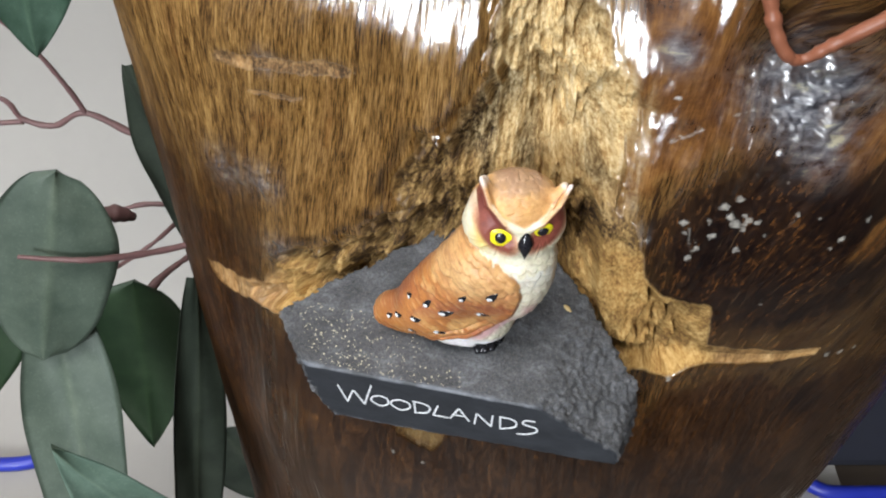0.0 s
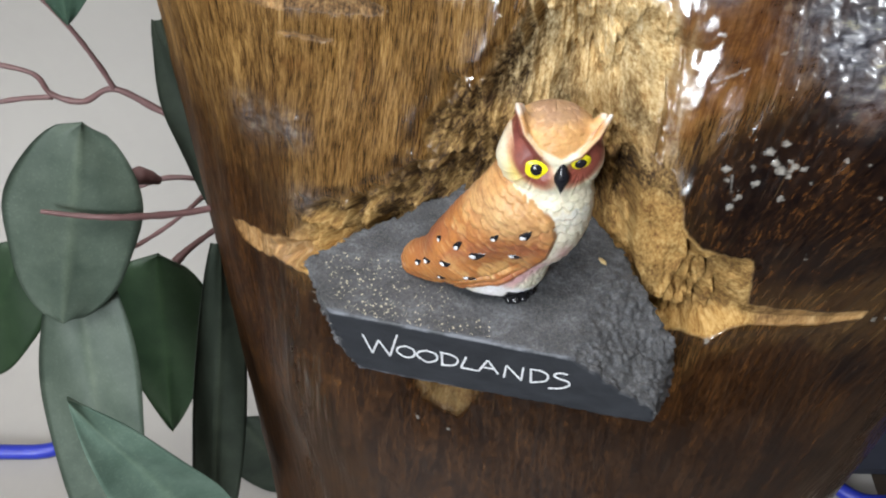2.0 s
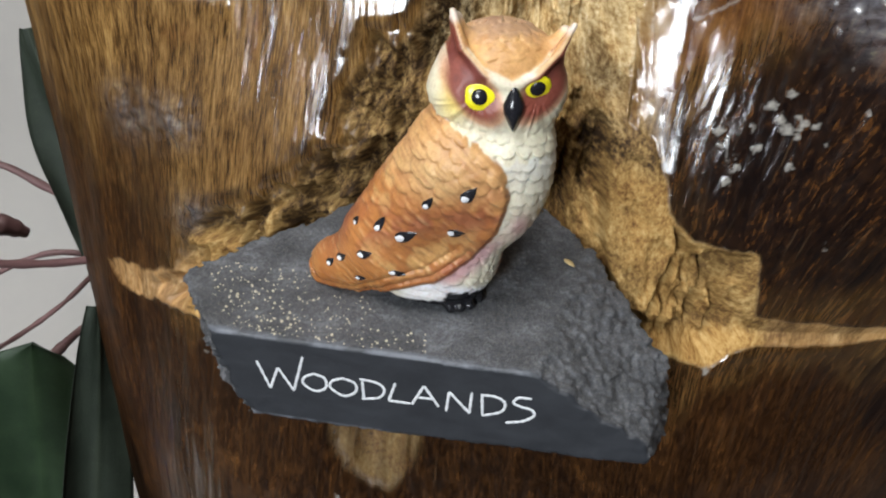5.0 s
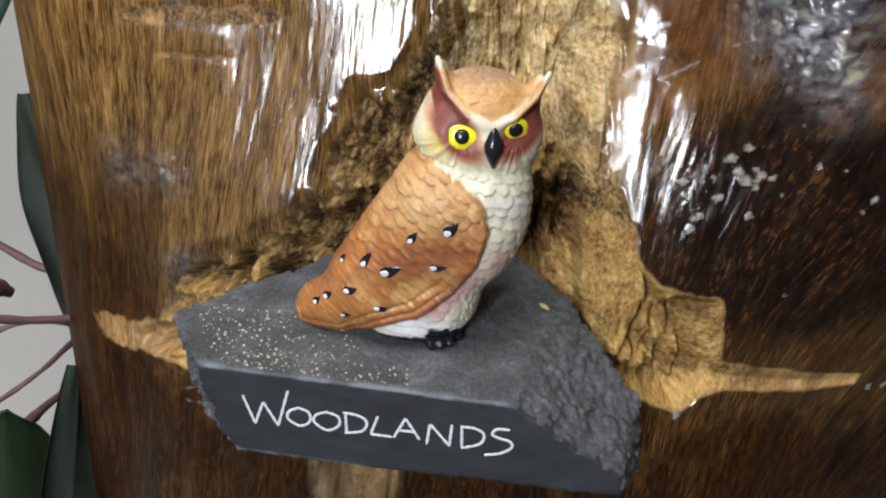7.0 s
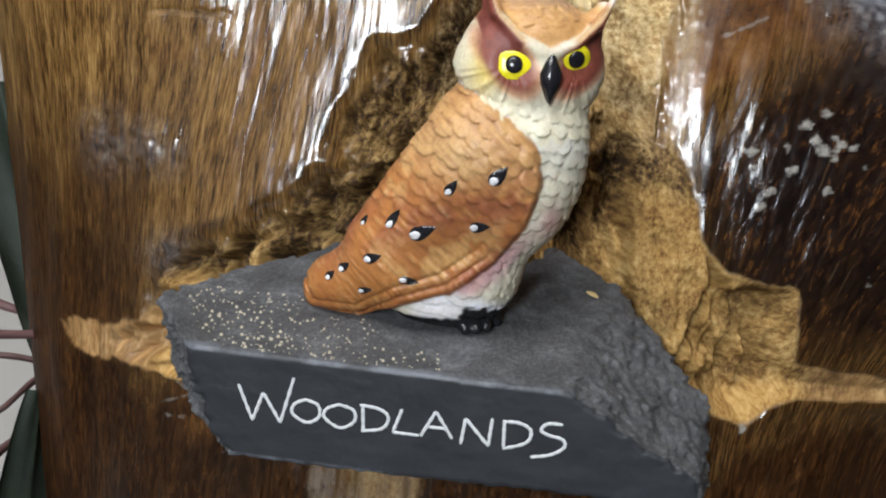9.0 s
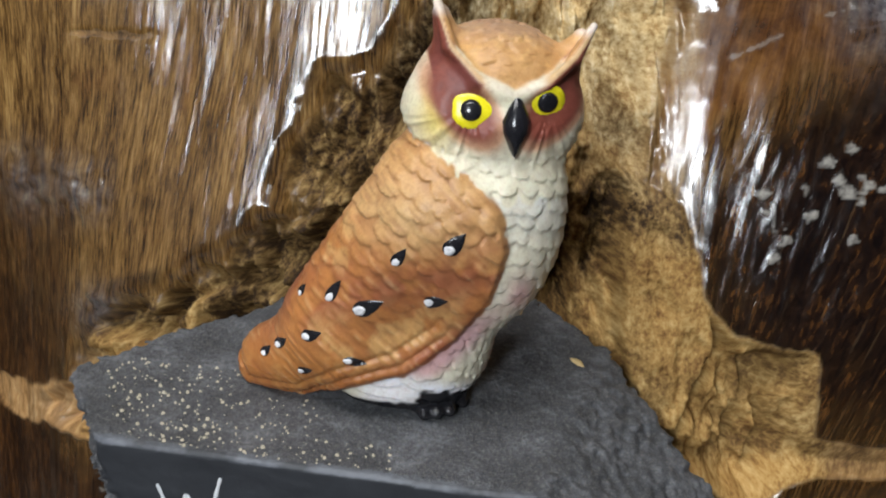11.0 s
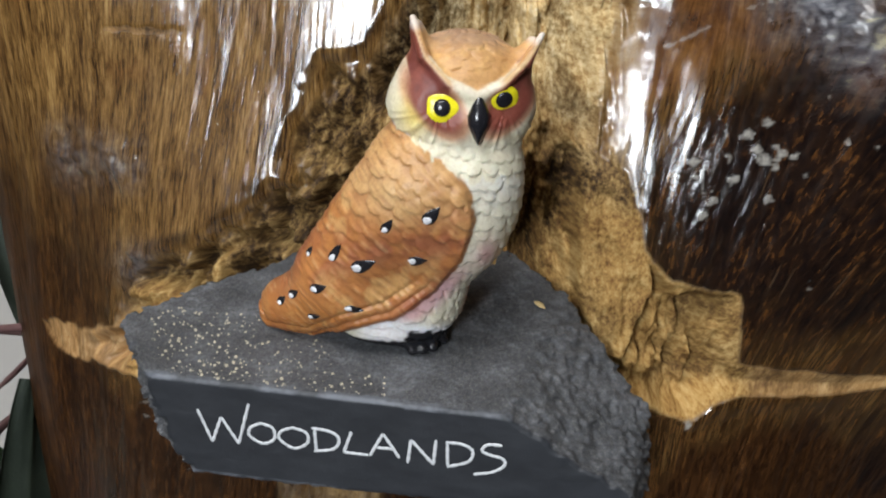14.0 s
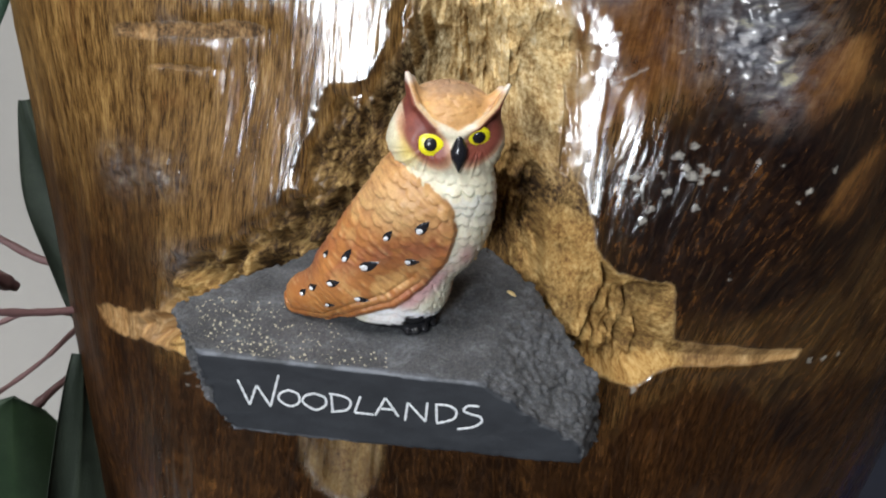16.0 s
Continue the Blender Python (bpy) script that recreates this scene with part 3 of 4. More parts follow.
    i = np.arange(nz - 1)[:, None] * nt + np.arange(nt - 1)[None]
    side = np.stack([i, i + 1, i + nt + 1, i + nt], -1).reshape(-1, 4)
    j = np.arange(nz - 1) * nt
    seam = np.stack([j + nt - 1, j, j + nt, j + 2 * nt - 1], -1)
    # flat ends
    base = len(verts)
    verts = np.vstack([verts, [[CX, CY, TABLE_Z]], [[CX, CY, 0.99]]])
    k = np.arange(nt)
    k2 = np.roll(k, -1)
    top = (nz - 1) * nt
    ends = np.vstack([np.stack([k2, k, np.full(nt, base), np.full(nt, base)], -1), np.stack([top + k, top + k2, np.full(nt, base + 1), np.full(nt, base + 1)], -1)])
    quads = np.vstack([side, seam])
    me_faces = [tuple(q) for q in ends[:, :3].tolist()]
    ob = link_mesh("log", verts, quads, WOOD)
    tri = bmesh.new()
    tri.from_mesh(ob.data)
    tri.verts.ensure_lookup_table()
    for q in me_faces:
        f = tri.faces.new([tri.verts[a] for a in q])
        f.smooth = False
    tri.to_mesh(ob.data)
    tri.free()

    def pad(a):
        return np.r_[np.asarray(a, float).ravel(), 0, 0]
    big = fbm(u / 22, fz / 30, 0 * u, 3, 111)
    dark = sstep(-0.3, 0.4, 1.7 * np.exp(-((fx - 108) / 46) ** 2 - ((fz - 796 - 0.30 * (fx - 100)) / 27) ** 2) - 0.62 + 0.34 * big)
    dark = np.maximum(dark, 0.75 * sstep(0.1, 0.7, big + 0.2) * sstep(95, 130, fx))
    dark = np.maximum(dark, 0.95 * sstep(0.1, 0.75, 1.25 * np.exp(-((fx - 108) / 44) ** 2 - ((fz - 778) / 19) ** 2) + 0.3 * big))
    dark = np.maximum(dark, 0.9 * sstep(4, -7, fz - 801 - 28 * np.tanh((fx - 67) / 35) + 7 * big) * sstep(63, 70, fx) * sstep(758, 772, fz - 0.2 * (fx - 90) + 8 * big))
    island = fbm(slant / 9, fz / 16, 0 * u, 3, 181)
    amber = sstep(56, 63, fx) * sstep(100, 78, fx + 8 * big) * sstep(-4, 8, fz - 806 - 28 * np.tanh((fx - 67) / 35) + 7 * island)
    for kx, kz, ks in ((124, 827, 6), (139, 832, 7), (150, 800, 6)):
        amber = np.maximum(amber, 0.9 * sstep(0.25, 0.7, np.exp(-((fx - kx - 0.6 * (fz - kz)) ** 2 + 0.5 * (fz - kz) ** 2) / (2 * ks * ks)) + 0.35 * island))
    amber = 0.85 * amber * front
    dark = dark * (1 - 0.85 * amber)
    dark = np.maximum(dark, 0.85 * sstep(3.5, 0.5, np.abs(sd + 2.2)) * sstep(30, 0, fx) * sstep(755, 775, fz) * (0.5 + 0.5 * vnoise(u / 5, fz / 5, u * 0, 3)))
    red = sstep(752, 722, fz + 9 * big)
    red = np.maximum(red, sstep(60, 85, fx + 6 * big) * 0.75)
    red = np.maximum(red, 0.95 * sstep(815, 755, fz + 10 * big) * sstep(-50, -85, fx))
    # upper right crust, spread wider to carry the painted haze
    grey = 1.5 * np.exp(-((fx - 116) / 18) ** 2 - ((fz - 845) / 12) ** 2) + 0.6 * np.exp(-((fx - 122) / 10) ** 2 - ((fz - 829) / 9) ** 2)
    for kx, kz, ka, ks in ((-84, 791, 0.4, 6), (-67, 791, 0.45, 5), (-62, 763, 0.5, 5), (-62, 839, 0.8, 3), (74, 857, 0.8, 4), (45, 876, 0.7, 5)):
        grey = grey + ka * np.exp(-((fx - kx) ** 2 + (fz - kz) ** 2) / (2 * ks * ks))
    hollow = hollow * (1 - 0.3 * sstep(-62, -72, fx) * (1 + grain))
    bare = np.clip(np.maximum.reduce([hollow, 0.95 * sstep(0.3, 0.7, mark + 0.12 * grain), 0.45 * patch * (0.75 + 0.4 * fib)]), 0, 1)
    # the term at (44, 786) paints the owl's shadow; the rest is dirt
    dirt_shade = np.clip(0.2 + 1.0 * sstep(7, 1, sd) * flank + 0.8 * np.exp(-((fx - 44) / 8) ** 2 - ((fz - 786) / 14) ** 2) * (0.6 + 0.6 * fib) + 0.75 * sstep(17, 4, sd) * sstep(24, 8, fx) * sstep(750, 765, fz) * (0.6 + 0.8 * fib) + 0.75 * sstep(-0.3, 0.5, chunk) * 0.6 + 1.15 * np.exp(-((fx + 18) / 30) ** 2 - ((fz - 794) / 30) ** 2)
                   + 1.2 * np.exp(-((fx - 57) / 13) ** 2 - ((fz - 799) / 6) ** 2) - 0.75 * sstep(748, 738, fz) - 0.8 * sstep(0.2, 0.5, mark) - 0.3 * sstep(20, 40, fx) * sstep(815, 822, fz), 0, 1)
    set_vector(ob, "grain", np.c_[pad(slant / 1000), pad(0 * u), pad(z)])
    for name, a in (("bare", bare), ("amber", amber), ("cut", np.clip(sstep(0.15, 0.4, mark) + 0.9 * sstep(-64, -74, fx) + 0.7 * sstep(96, 102, fx), 0, 1)), ("pale", np.maximum(sstep(796, 818, fz + 6 * chunk) * sstep(-6, 14, fx), 0.6 * sstep(0.2, 0.5, mark))), ("dark", np.clip(dark, 0, 1) * front), ("red", red), ("grey", np.clip(grey * front, 0, 1)), ("fleck", fleck), ("dirt_shade", dirt_shade), ("dull", sstep(-60, -95, fx) + 0.35 * sstep(140, 165, fx))):
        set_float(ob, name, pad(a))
    return tagged(ob, "varnished brown tree log with a rotten hollow, standing on table", "log")


LOG = the_log()


def splinters():
    for p, d, ln, w in (((0.064, 0.2560, 0.7790), (0.1, 0.05, 1), 0.014, 0.0012), ((0.0140, 0.2860, 0.8380), (0.15, 0.1, 1), 0.014, 0.0013), ((0.087, 0.2500, 0.7690), (1, 0.0, -0.25), 0.012, 0.0008)):
        v = Vector(d).normalized() * ln / 2
        c = Vector(p)
        bow = Vector((0, -0.0012, 0))
        tube("splinter", [c - v, c - v * 0.3 + bow, c + v * 0.4 + bow, c + v], (w * 0.25, w, w * 0.8, w * 0.2), HUSK, LOG, 7, 5, 0.12, flat=0.45)


splinters()


# ---- the slate ----
def the_slate():
    st = 0.5
    xs, ys, zs = np.arange(-62, 82, st), np.arange(194, 292, st), np.arange(722, 776, st)
    X, Y, Z = np.meshgrid(xs.astype(np.float32), ys.astype(np.float32), zs.astype(np.float32), indexing="ij")
    big = fbm(X / 9, Y / 9, Z / 6, 3, 201)
    layer = fbm(X / 14, Y / 14, Z / 2.2, 2, 211)

    pit = fbm(X / 1.7, Y / 1.7, Z / 1.3, 3, 221)

    def plane(p, nrm, rough):
        nrm = np.array(nrm, float) / np.linalg.norm(nrm)
        d = (X - p[0]) * nrm[0] + (Y - p[1]) * nrm[1] + (Z - p[2]) * nrm[2]
        return d + rough * (0.8 * big + 0.7 * layer + 0.9 * pit)
    f = plane((-48, 226, 758.3), (-0.045, -0.24, 1), 0.18)
    for p, nrm, rough in (((0, 215, 745), (-0.24, -1, -0.02), 0.05), ((-40, 225, 733.3), (-0.01, -0.1, -1), 0.35), ((-47, 226, 755), (-0.9, -0.38, -0.15), 1.3),
                          ((-50.6, 226, 745.5), (-0.74, -0.10, -0.67), 0.9), ((-51, 253, 760), (-0.5, 0.86, 0), 1.3), ((0, 286, 750), (0, 1, 0), 0.5),
                          ((57, 242, 757), (0.85, 0.5, 0.1), 1.1), ((64, 212, 735), (0.92, -0.38, 0.1), 0.95), ((31, 208, 757.5), (0.40, -0.42, 0.81), 0.7)):
        g = plane(p, nrm, rough)
        k = 0.9
        h = np.clip(0.5 - 0.5 * (f - g) / k, 0, 1)
        f = f * (1 - h) + g * h + k * h * (1 - h)
    v, q = surface_nets(f, np.array([xs[0], ys[0], zs[0]]), st)
    front = np.abs((v[:, 1] - 215 + 0.24 * v[:, 0]) / 1.028) < 0.55
    ob = link_mesh("slate_block", v / 1000, q, SLATE)
    set_float(ob, "sawn", front.astype(float))
    top_edge = np.abs(v[:, 2] - (758.3 + 0.045 * (v[:, 0] + 48) + 0.24 * (v[:, 1] - 226))) < 0.9
    low_edge = v[:, 2] - (733.3 - 0.01 * (v[:, 0] + 40)) < 1.3
    near_face = np.abs(v[:, 1] - 215 + 0.24 * v[:, 0]) < 1.3
    set_float(ob, "worn", (near_face & (top_edge | low_edge)).astype(float))
    tagged(ob, "dark grey slate block with broken edges, wedged in the log", "slate")
    return ob


SLATE_OB = the_slate()


def slate_top(x, y):
    return 758.3 + 0.045 * (x + 48) + 0.24 * (y - 226)


def lettering():
    strokes = [[(-37.8, 750.8), (-34.6, 742.7), (-32.2, 749.4), (-28.3, 742.9), (-25.4, 753.7)],
               [(-22.7, 749.0), (-25.2, 747.6), (-25.6, 745.4), (-22.5, 743.7), (-19.8, 745.2), (-20.0, 748.0), (-22.9, 749.0)],
               [(-15.2, 748.8), (-18.0, 747.5), (-18.5, 745.4), (-15.1, 743.4), (-12.0, 745.2), (-12.2, 747.8), (-15.5, 748.8)],
               [(-10.2, 749.0), (-9.9, 743.5)], [(-10.9, 749.2), (-7.5, 749.0), (-5.2, 748.1), (-4.6, 746.4), (-6.1, 744.3), (-10.4, 743.3)],
               [(-1.7, 749.5), (-3.5, 743.9)], [(-3.5, 743.9), (2.1, 743.9)], [(2.5, 743.8), (5.5, 749.8)], [(5.5, 749.8), (9.2, 744.1)], [(4.1, 746.1), (7.9, 746.2)],
               [(11.1, 743.1), (11.8, 749.1)], [(11.8, 749.1), (16.9, 743.4)], [(16.9, 743.4), (17.4, 749.8)],
               [(20.1, 743.6), (19.9, 749.4)], [(19.6, 749.4), (23.2, 749.4), (25.5, 748.0), (24.7, 745.2), (20.0, 743.2)],
               [(31.9, 750.2), (28.8, 750.0), (27.6, 748.4), (29.3, 747.5), (32.1, 746.9), (32.6, 745.2), (30.0, 743.2), (25.9, 742.1)]]
    letter_of = (0, 1, 2, 3, 3, 4, 4, 5, 5, 5, 6, 6, 6, 7, 7, 8)
    made = [([], []) for _ in range(9)]
    for n, st in enumerate(strokes):
        bm_v, bm_f = made[letter_of[n]]
        if n == 0:
            segs = [[st[i], st[i + 1]] for i in range(4)]
        else:
            segs = [st]
        for s in segs:
            pts = spline([(a, 0, b) for a, b in s], 8 if len(s) > 2 else 12)
            t = np.gradient(pts, axis=0)
            t /= np.linalg.norm(t, axis=1)[:, None]
            base = len(bm_v)
            for i, (p, d) in enumerate(zip(pts, t)):
                wob = 0.365 * (1 + 0.16 * math.sin(i * 1.7 + n) + 0.1 * math.sin(i * 4.1 + 2 * n))
                if i in (0, len(pts) - 1):
                    wob *= 0.7
                side = np.array([-d[2], 0, d[0]]) * wob
                for q, lift in ((p - side, -0.02), (p - 0.6 * side, 0.10), (p + 0.6 * side, 0.10), (p + side, -0.02)):
                    x = q[0] / 1.0284
                    y = 215 - 0.24 * x - 0.02 * (q[2] - 745) - 0.13 - lift
                    bm_v.append((x / 1000, y / 1000, q[2] / 1000))
            for i in range(len(pts) - 1):
                for k in range(3):
                    a = base + i * 4 + k
                    bm_f.append((a, a + 1, a + 5, a + 4))
    for c, (bm_v, bm_f) in zip("WOODLANDS", made):
        link_mesh("letter", bm_v, bm_f, CHALK, SLATE_OB, label="white hand-painted letter " + c)


lettering()


# ---- the owl figurine: one mesh ----
def the_owl():
    st = 0.34
    O = np.array([-28.0, -10.0, -6.0])
    xs, ys, zs = (np.arange(O[0], 43, st), np.arange(O[1], 36, st), np.arange(O[2], 79, st))
    X, Y, Z = [a.astype(np.float32) for a in np.meshgrid(xs, ys, zs, indexing="ij")]

    def ell(c, rad, ax=None):
        P = [X - c[0], Y - c[1], Z - c[2]]
        if ax is not None:
            m = np.array(ax.to_3x3()).T
            P = [m[i, 0] * P[0] + m[i, 1] * P[1] + m[i, 2] * P[2] for i in range(3)]
        k0 = np.sqrt(sum((p / r) ** 2 for p, r in zip(P, rad)))
        k1 = np.sqrt(sum((p / (r * r)) ** 2 for p, r in zip(P, rad)))
        return k0 * (k0 - 1) / np.maximum(k1, 1e-4)

    def cap(a, b, ra, rb):
        a, b = np.array(a, float), np.array(b, float)
        d = b - a
        t = np.clip(((X - a[0]) * d[0] + (Y - a[1]) * d[1] + (Z - a[2]) * d[2]) / (d @ d), 0, 1)
        return np.sqrt((X - a[0] - t * d[0]) ** 2 + (Y - a[1] - t * d[1]) ** 2 + (Z - a[2] - t * d[2]) ** 2) - (ra + (rb - ra) * t)

    def join(f, g, k):
        h = np.clip(0.5 + 0.5 * (f - g) / k, 0, 1)
        return f * (1 - h) + g * h - k * h * (1 - h)

    body = ell((22.5, 10, 34), (13, 13, 20), Euler((0, radians(14), 0)).to_matrix())
    body = join(body, ell((12, 15.5, 11.5), (13, 11.5, 14)), 6)
    body = join(body, ell((7, 14, 3), (10, 6.5, 5.6)), 3)
    body = join(body, cap((14, 9, 38), (-4, 17, 15), 12.5, 9.5), 5)
    body = join(body, cap((-2, 17, 10.5), (-17, 23.3, 3.6), 9.6, 5.6), 5)
    body = join(body, cap((-12, 21.5, 4.4), (-19.6, 24.6, 1.2), 6.2, 3.4), 3)
    body = join(body, cap((17, 8.5, 47), (22, 9, 44), 8.8, 11), 5)
    # the wing stands proud of the body
    wing_poly = [(8, 52), (11.5, 49.8), (15.5, 46.8), (20.5, 43.8), (23, 40), (24.5, 33), (22, 23.5), (17, 14.5), (8, 7), (-2, 3), (-10, -4), (-26, -5), (-30, 6), (-24, 20), (-10, 40), (2, 52)]
    wd = poly_dist(xs[:, None] + 0 * zs[None], zs[None] + 0 * xs[:, None], wing_poly)
    wing2 = sstep(-0.5, 1.3, wd)[:, None, :].astype(np.float32)
    groove = sum(np.exp(-((wd - k) / 0.45) ** 2) for k in (2.6, 5.2)) * sstep(22, 12, zs)[None] * sstep(20, 14, xs)[:, None]
    groove = groove[:, None, :].astype(np.float32)
    frontal = sstep(20, 14, Y - 0.4 * (10 - X)).astype(np.float32)

    def shingles(u, v, seed):
        """Height of jittered overlapping scales whose free tips point to -v."""
        iu, iv = np.floor(u).astype(np.int64), np.floor(v).astype(np.int64)
        top = np.zeros(u.shape, np.float32)
        for di in (-1, 0, 1):
            for dj in (-1, 0, 1):
                h = PERM[(PERM[(iu + di + seed * 37) & 4095] + iv + dj) & 4095]
                cu = iu + di + 0.5 + 0.5 * (VALS[h] - 0.5) + 0.5 * ((iv + dj) % 2) - 0.25
                cv = iv + dj + 0.5 + 0.45 * (VALS[(h + 911) & 4095] - 0.5)
                du, dv = u - cu, cv - v
                inside = du * du / 0.42 + np.maximum(dv, 0) ** 2 / 0.62 + np.minimum(dv, 0) ** 2 / 1.6 < 1
                top = np.maximum(top, np.where(inside, 0.5 + 0.42 * dv - 0.45 * du * du + 0.12 * VALS[(h + 77) & 4095], 0).astype(np.float32))
        return top
    jig = 0.25 * vnoise(X / 3, Y / 3, Z / 3, 5)
    gx, gz = np.meshgrid(xs, zs, indexing="ij")
    feather = shingles((0.80 * gx - 0.60 * gz) / 3.3, (0.60 * gx + 0.80 * gz) / 3.0, 3)[:, None, :]
    jig2 = 0.45 * vnoise(X / 3.2, Y / 3.2, Z / 3.2, 25)
    barb = vnoise((0.72 * X - 0.69 * Z) / 3.5, Y / 4, (0.69 * X + 0.72 * Z) / 0.55, 8)
    breast_f = shingles(np.arctan2(X - 20, 12 - Y) * 4.6 + 0.4 * jig2, (Z + 0.12 * X) / 2.9 + 0.4 * jig2, 9)
    up = sstep(6, 34, Z).astype(np.float32)
    body = body - wing2 * frontal * (1.25 - 0.5 * groove + 0.75 * (feather - 0.5) * up + 0.17 * barb * (1.25 - 0.7 * up) + 0.25 * vnoise(X / 2.6, Y / 2.6, Z / 2.6, 45) * up) - (1 - wing2) * 0.95 * (breast_f - 0.5)
    # head
    head = ell((22, 10, 57.5), (14.6, 12.6, 13.2))
    head = join(head, ell((14.5, 6.5, 55), (7.4, 7.2, 9)), 3)
    head = join(head, ell((30, 7, 55), (7.0, 7.2, 8.5)), 3)
    head = join(head, ell((23.5, 3.2, 53), (7.5, 6.2, 7)), 3)
    crown_f = shingles(np.arctan2(X - 22, 16 - Y) * 5.5 + 0.5 * jig, Z / 2.3 + 0.16 * Y + 0.5 * jig, 15)
    onc = sstep(60.3, 63, Z - np.abs(X - 23.5) * 0.33)
    head = head - 0.7 * onc * (crown_f - 0.5)
    for s, ex in ((-1, 17.0), (1, 29.8)):
        socket = ell((ex, -4.6, 57.2), (5.0, 3.6, 4.2))
        head = -join(-head, socket, 2.2)
    brow = cap((24, -1.9, 58.8), (18, -1.6, 61.2), 0.9, 0.8)
    for a, b, ra, rb in (((18, -1.6, 61.2), (13.4, 1.6, 66.3), 0.8, 1.0), ((13.4, 1.6, 66.3), (11.2, 4.6, 73.4), 1.3, 0.7),
                         ((24, -1.9, 58.8), (29.5, -1.4, 61.0), 0.9, 0.8), ((29.5, -1.4, 61.0), (34.0, 1.8, 65.0), 0.8, 1.0), ((34.0, 1.8, 65.0), (37.5, 4.8, 70.4), 1.2, 0.6)):
        brow = np.minimum(brow, cap(a, b, ra, rb))
    head = join(head, brow, 1.6)
    head = join(head, cap((14, 6, 65), (12, 6.5, 71.5), 3.0, 1.4), 2.0)
    head = join(head, cap((33.2, 6.5, 64), (35.8, 7, 68.4), 3.0, 1.4), 2.0)
    rays = vnoise(np.arctan2(Z - 57, X - np.where(X < 23.5, 17, 30)) * 15, Y / 9, 0 * X, 15)
    disc = sstep(57, 53, Z) * sstep(10, 6, Y)
    head = head - 0.28 * rays * disc
    # ragged ruff under the facial disc stands proud of the neck
    ruff = Z + 0.75 * np.clip(X - 10, -6, 12) - 0.3 * np.clip(Y - 4, 0, 20) - 50.6 + 1.7 * vnoise(X / 0.8, Y / 2.5, Z / 2.0, 71)
    head = head - 0.9 * sstep(-0.4, 0.5, ruff) * sstep(63, 55, Z) * sstep(12, 8, Y) * sstep(24, 19, X)
    f = join(body, head, 2.2)
    # feet
    for a, b in (((11.8, 13, 0), (12.0, 8, -2.0)), ((13.8, 12, 0), (14.5, 8.0, -1.8)), ((15.8, 13, 0.5), (17.0, 9.0, -1.6)), ((17.5, 15, 1), (19.6, 12, -1.2))):
        f = join(f, cap(a, b, 2.4, 1.1), 1.4)
    f = f + 0.06 * vnoise(X / 1.1, Y / 1.1, Z / 1.1, 33)
    v, q = surface_nets(f, O, st)
    x, y, z = v.T
    # paint
    n1, n2 = vnoise(x / 1.3, y / 1.3, z / 1.3, 3), 1.2 * fbm(x / 4, y / 4, z / 4, 4, 6)

    def lay(base, colour, m):
        m = np.clip(m, 0, 1)[:, None]
        return base * (1 - m) + np.array(colour) * m
    paint = np.tile(np.array([0.72, 0.67, 0.52]), (len(v), 1))
    paint = lay(paint, (0.75, 0.73, 0.65), sstep(30, 46, z))
    paint = lay(paint, (0.60, 0.30, 0.30), 0.75 * np.exp(-((x - 27.5) / 2.6) ** 2 - ((z - 24.5) / 3.8) ** 2))
    wm = poly_dist(x, z, wing_poly) + 0.4 * n1
    low = sstep(-5.5, -1.5, wm) * sstep(26, 16, z) * sstep(-4, 6, x)
    paint = lay(paint, (0.62, 0.34, 0.36), low * 0.85 * sstep(3, 9, z))
    paint = lay(paint, (0.86, 0.84, 0.84), sstep(9, 5, z + 0.3 * (x - 10)) * sstep(-3, 3, x))
    wingc = np.tile(np.array([0.57, 0.235, 0.07]), (len(v), 1))
    wingc = lay(wingc, (0.70, 0.39, 0.14), sstep(0.1, 0.8, n2 + 0.2))
    wingc = lay(wingc, (0.74, 0.42, 0.17), 0.8 * sstep(30, 40, z + 0.2 * x + 2 * n1))
    wingc = lay(wingc, (0.76, 0.48, 0.22), 0.8 * np.exp(-((x - 6) / 8) ** 2 - ((z - 39) / 6) ** 2))
    wingc = lay(wingc, (0.36, 0.10, 0.05), 0.85 * sstep(5.5, 0.5, wm) * sstep(26, 14, z) + 0.85 * np.exp(-((z - 25 - 0.28 * (x - 4)) / 5.5) ** 2) * sstep(-0.8, 0.6, n2 + 0.25))
    wingc = lay(wingc, (0.40, 0.13, 0.05), 0.55 * np.exp(-((z - 8 - 0.22 * (x - 4)) / 2.4) ** 2) * sstep(-0.6, 0.6, n1 + 0.2))
    wingc = lay(wingc, (0.34, 0.12, 0.06), 0.6 * sstep(11, 17, y + 0.1 * n1))
    wingc = lay(wingc, (0.50, 0.20, 0.04), sstep(12, 5, z) * 0.5)
    fv = shingles((0.80 * x - 0.60 * z) / 3.3, (0.60 * x + 0.80 * z) / 3.0, 3)
    wingc = lay(wingc, (0.33, 0.12, 0.05), 0.38 * sstep(0.55, 0.28, fv) * sstep(4, 26, z))
    bv2 = vnoise((0.72 * x - 0.69 * z) / 3.5, y / 4, (0.69 * x + 0.72 * z) / 0.55, 8)
    wingc = lay(wingc, (0.34, 0.12, 0.05), 0.4 * sstep(-0.1, -0.7, bv2))
    wingc = lay(wingc, (0.80, 0.52, 0.25), 0.35 * sstep(0.35, 0.8, bv2))
    wf = sstep(-0.3, 0.3, wm)
    wmask = np.clip(wf + sstep(13, 17, y + 0.25 * (x - 10)) * sstep(52, 48, z), 0, 1)[:, None]
    paint = paint * (1 - wmask) + 0.82 * wingc * wmask
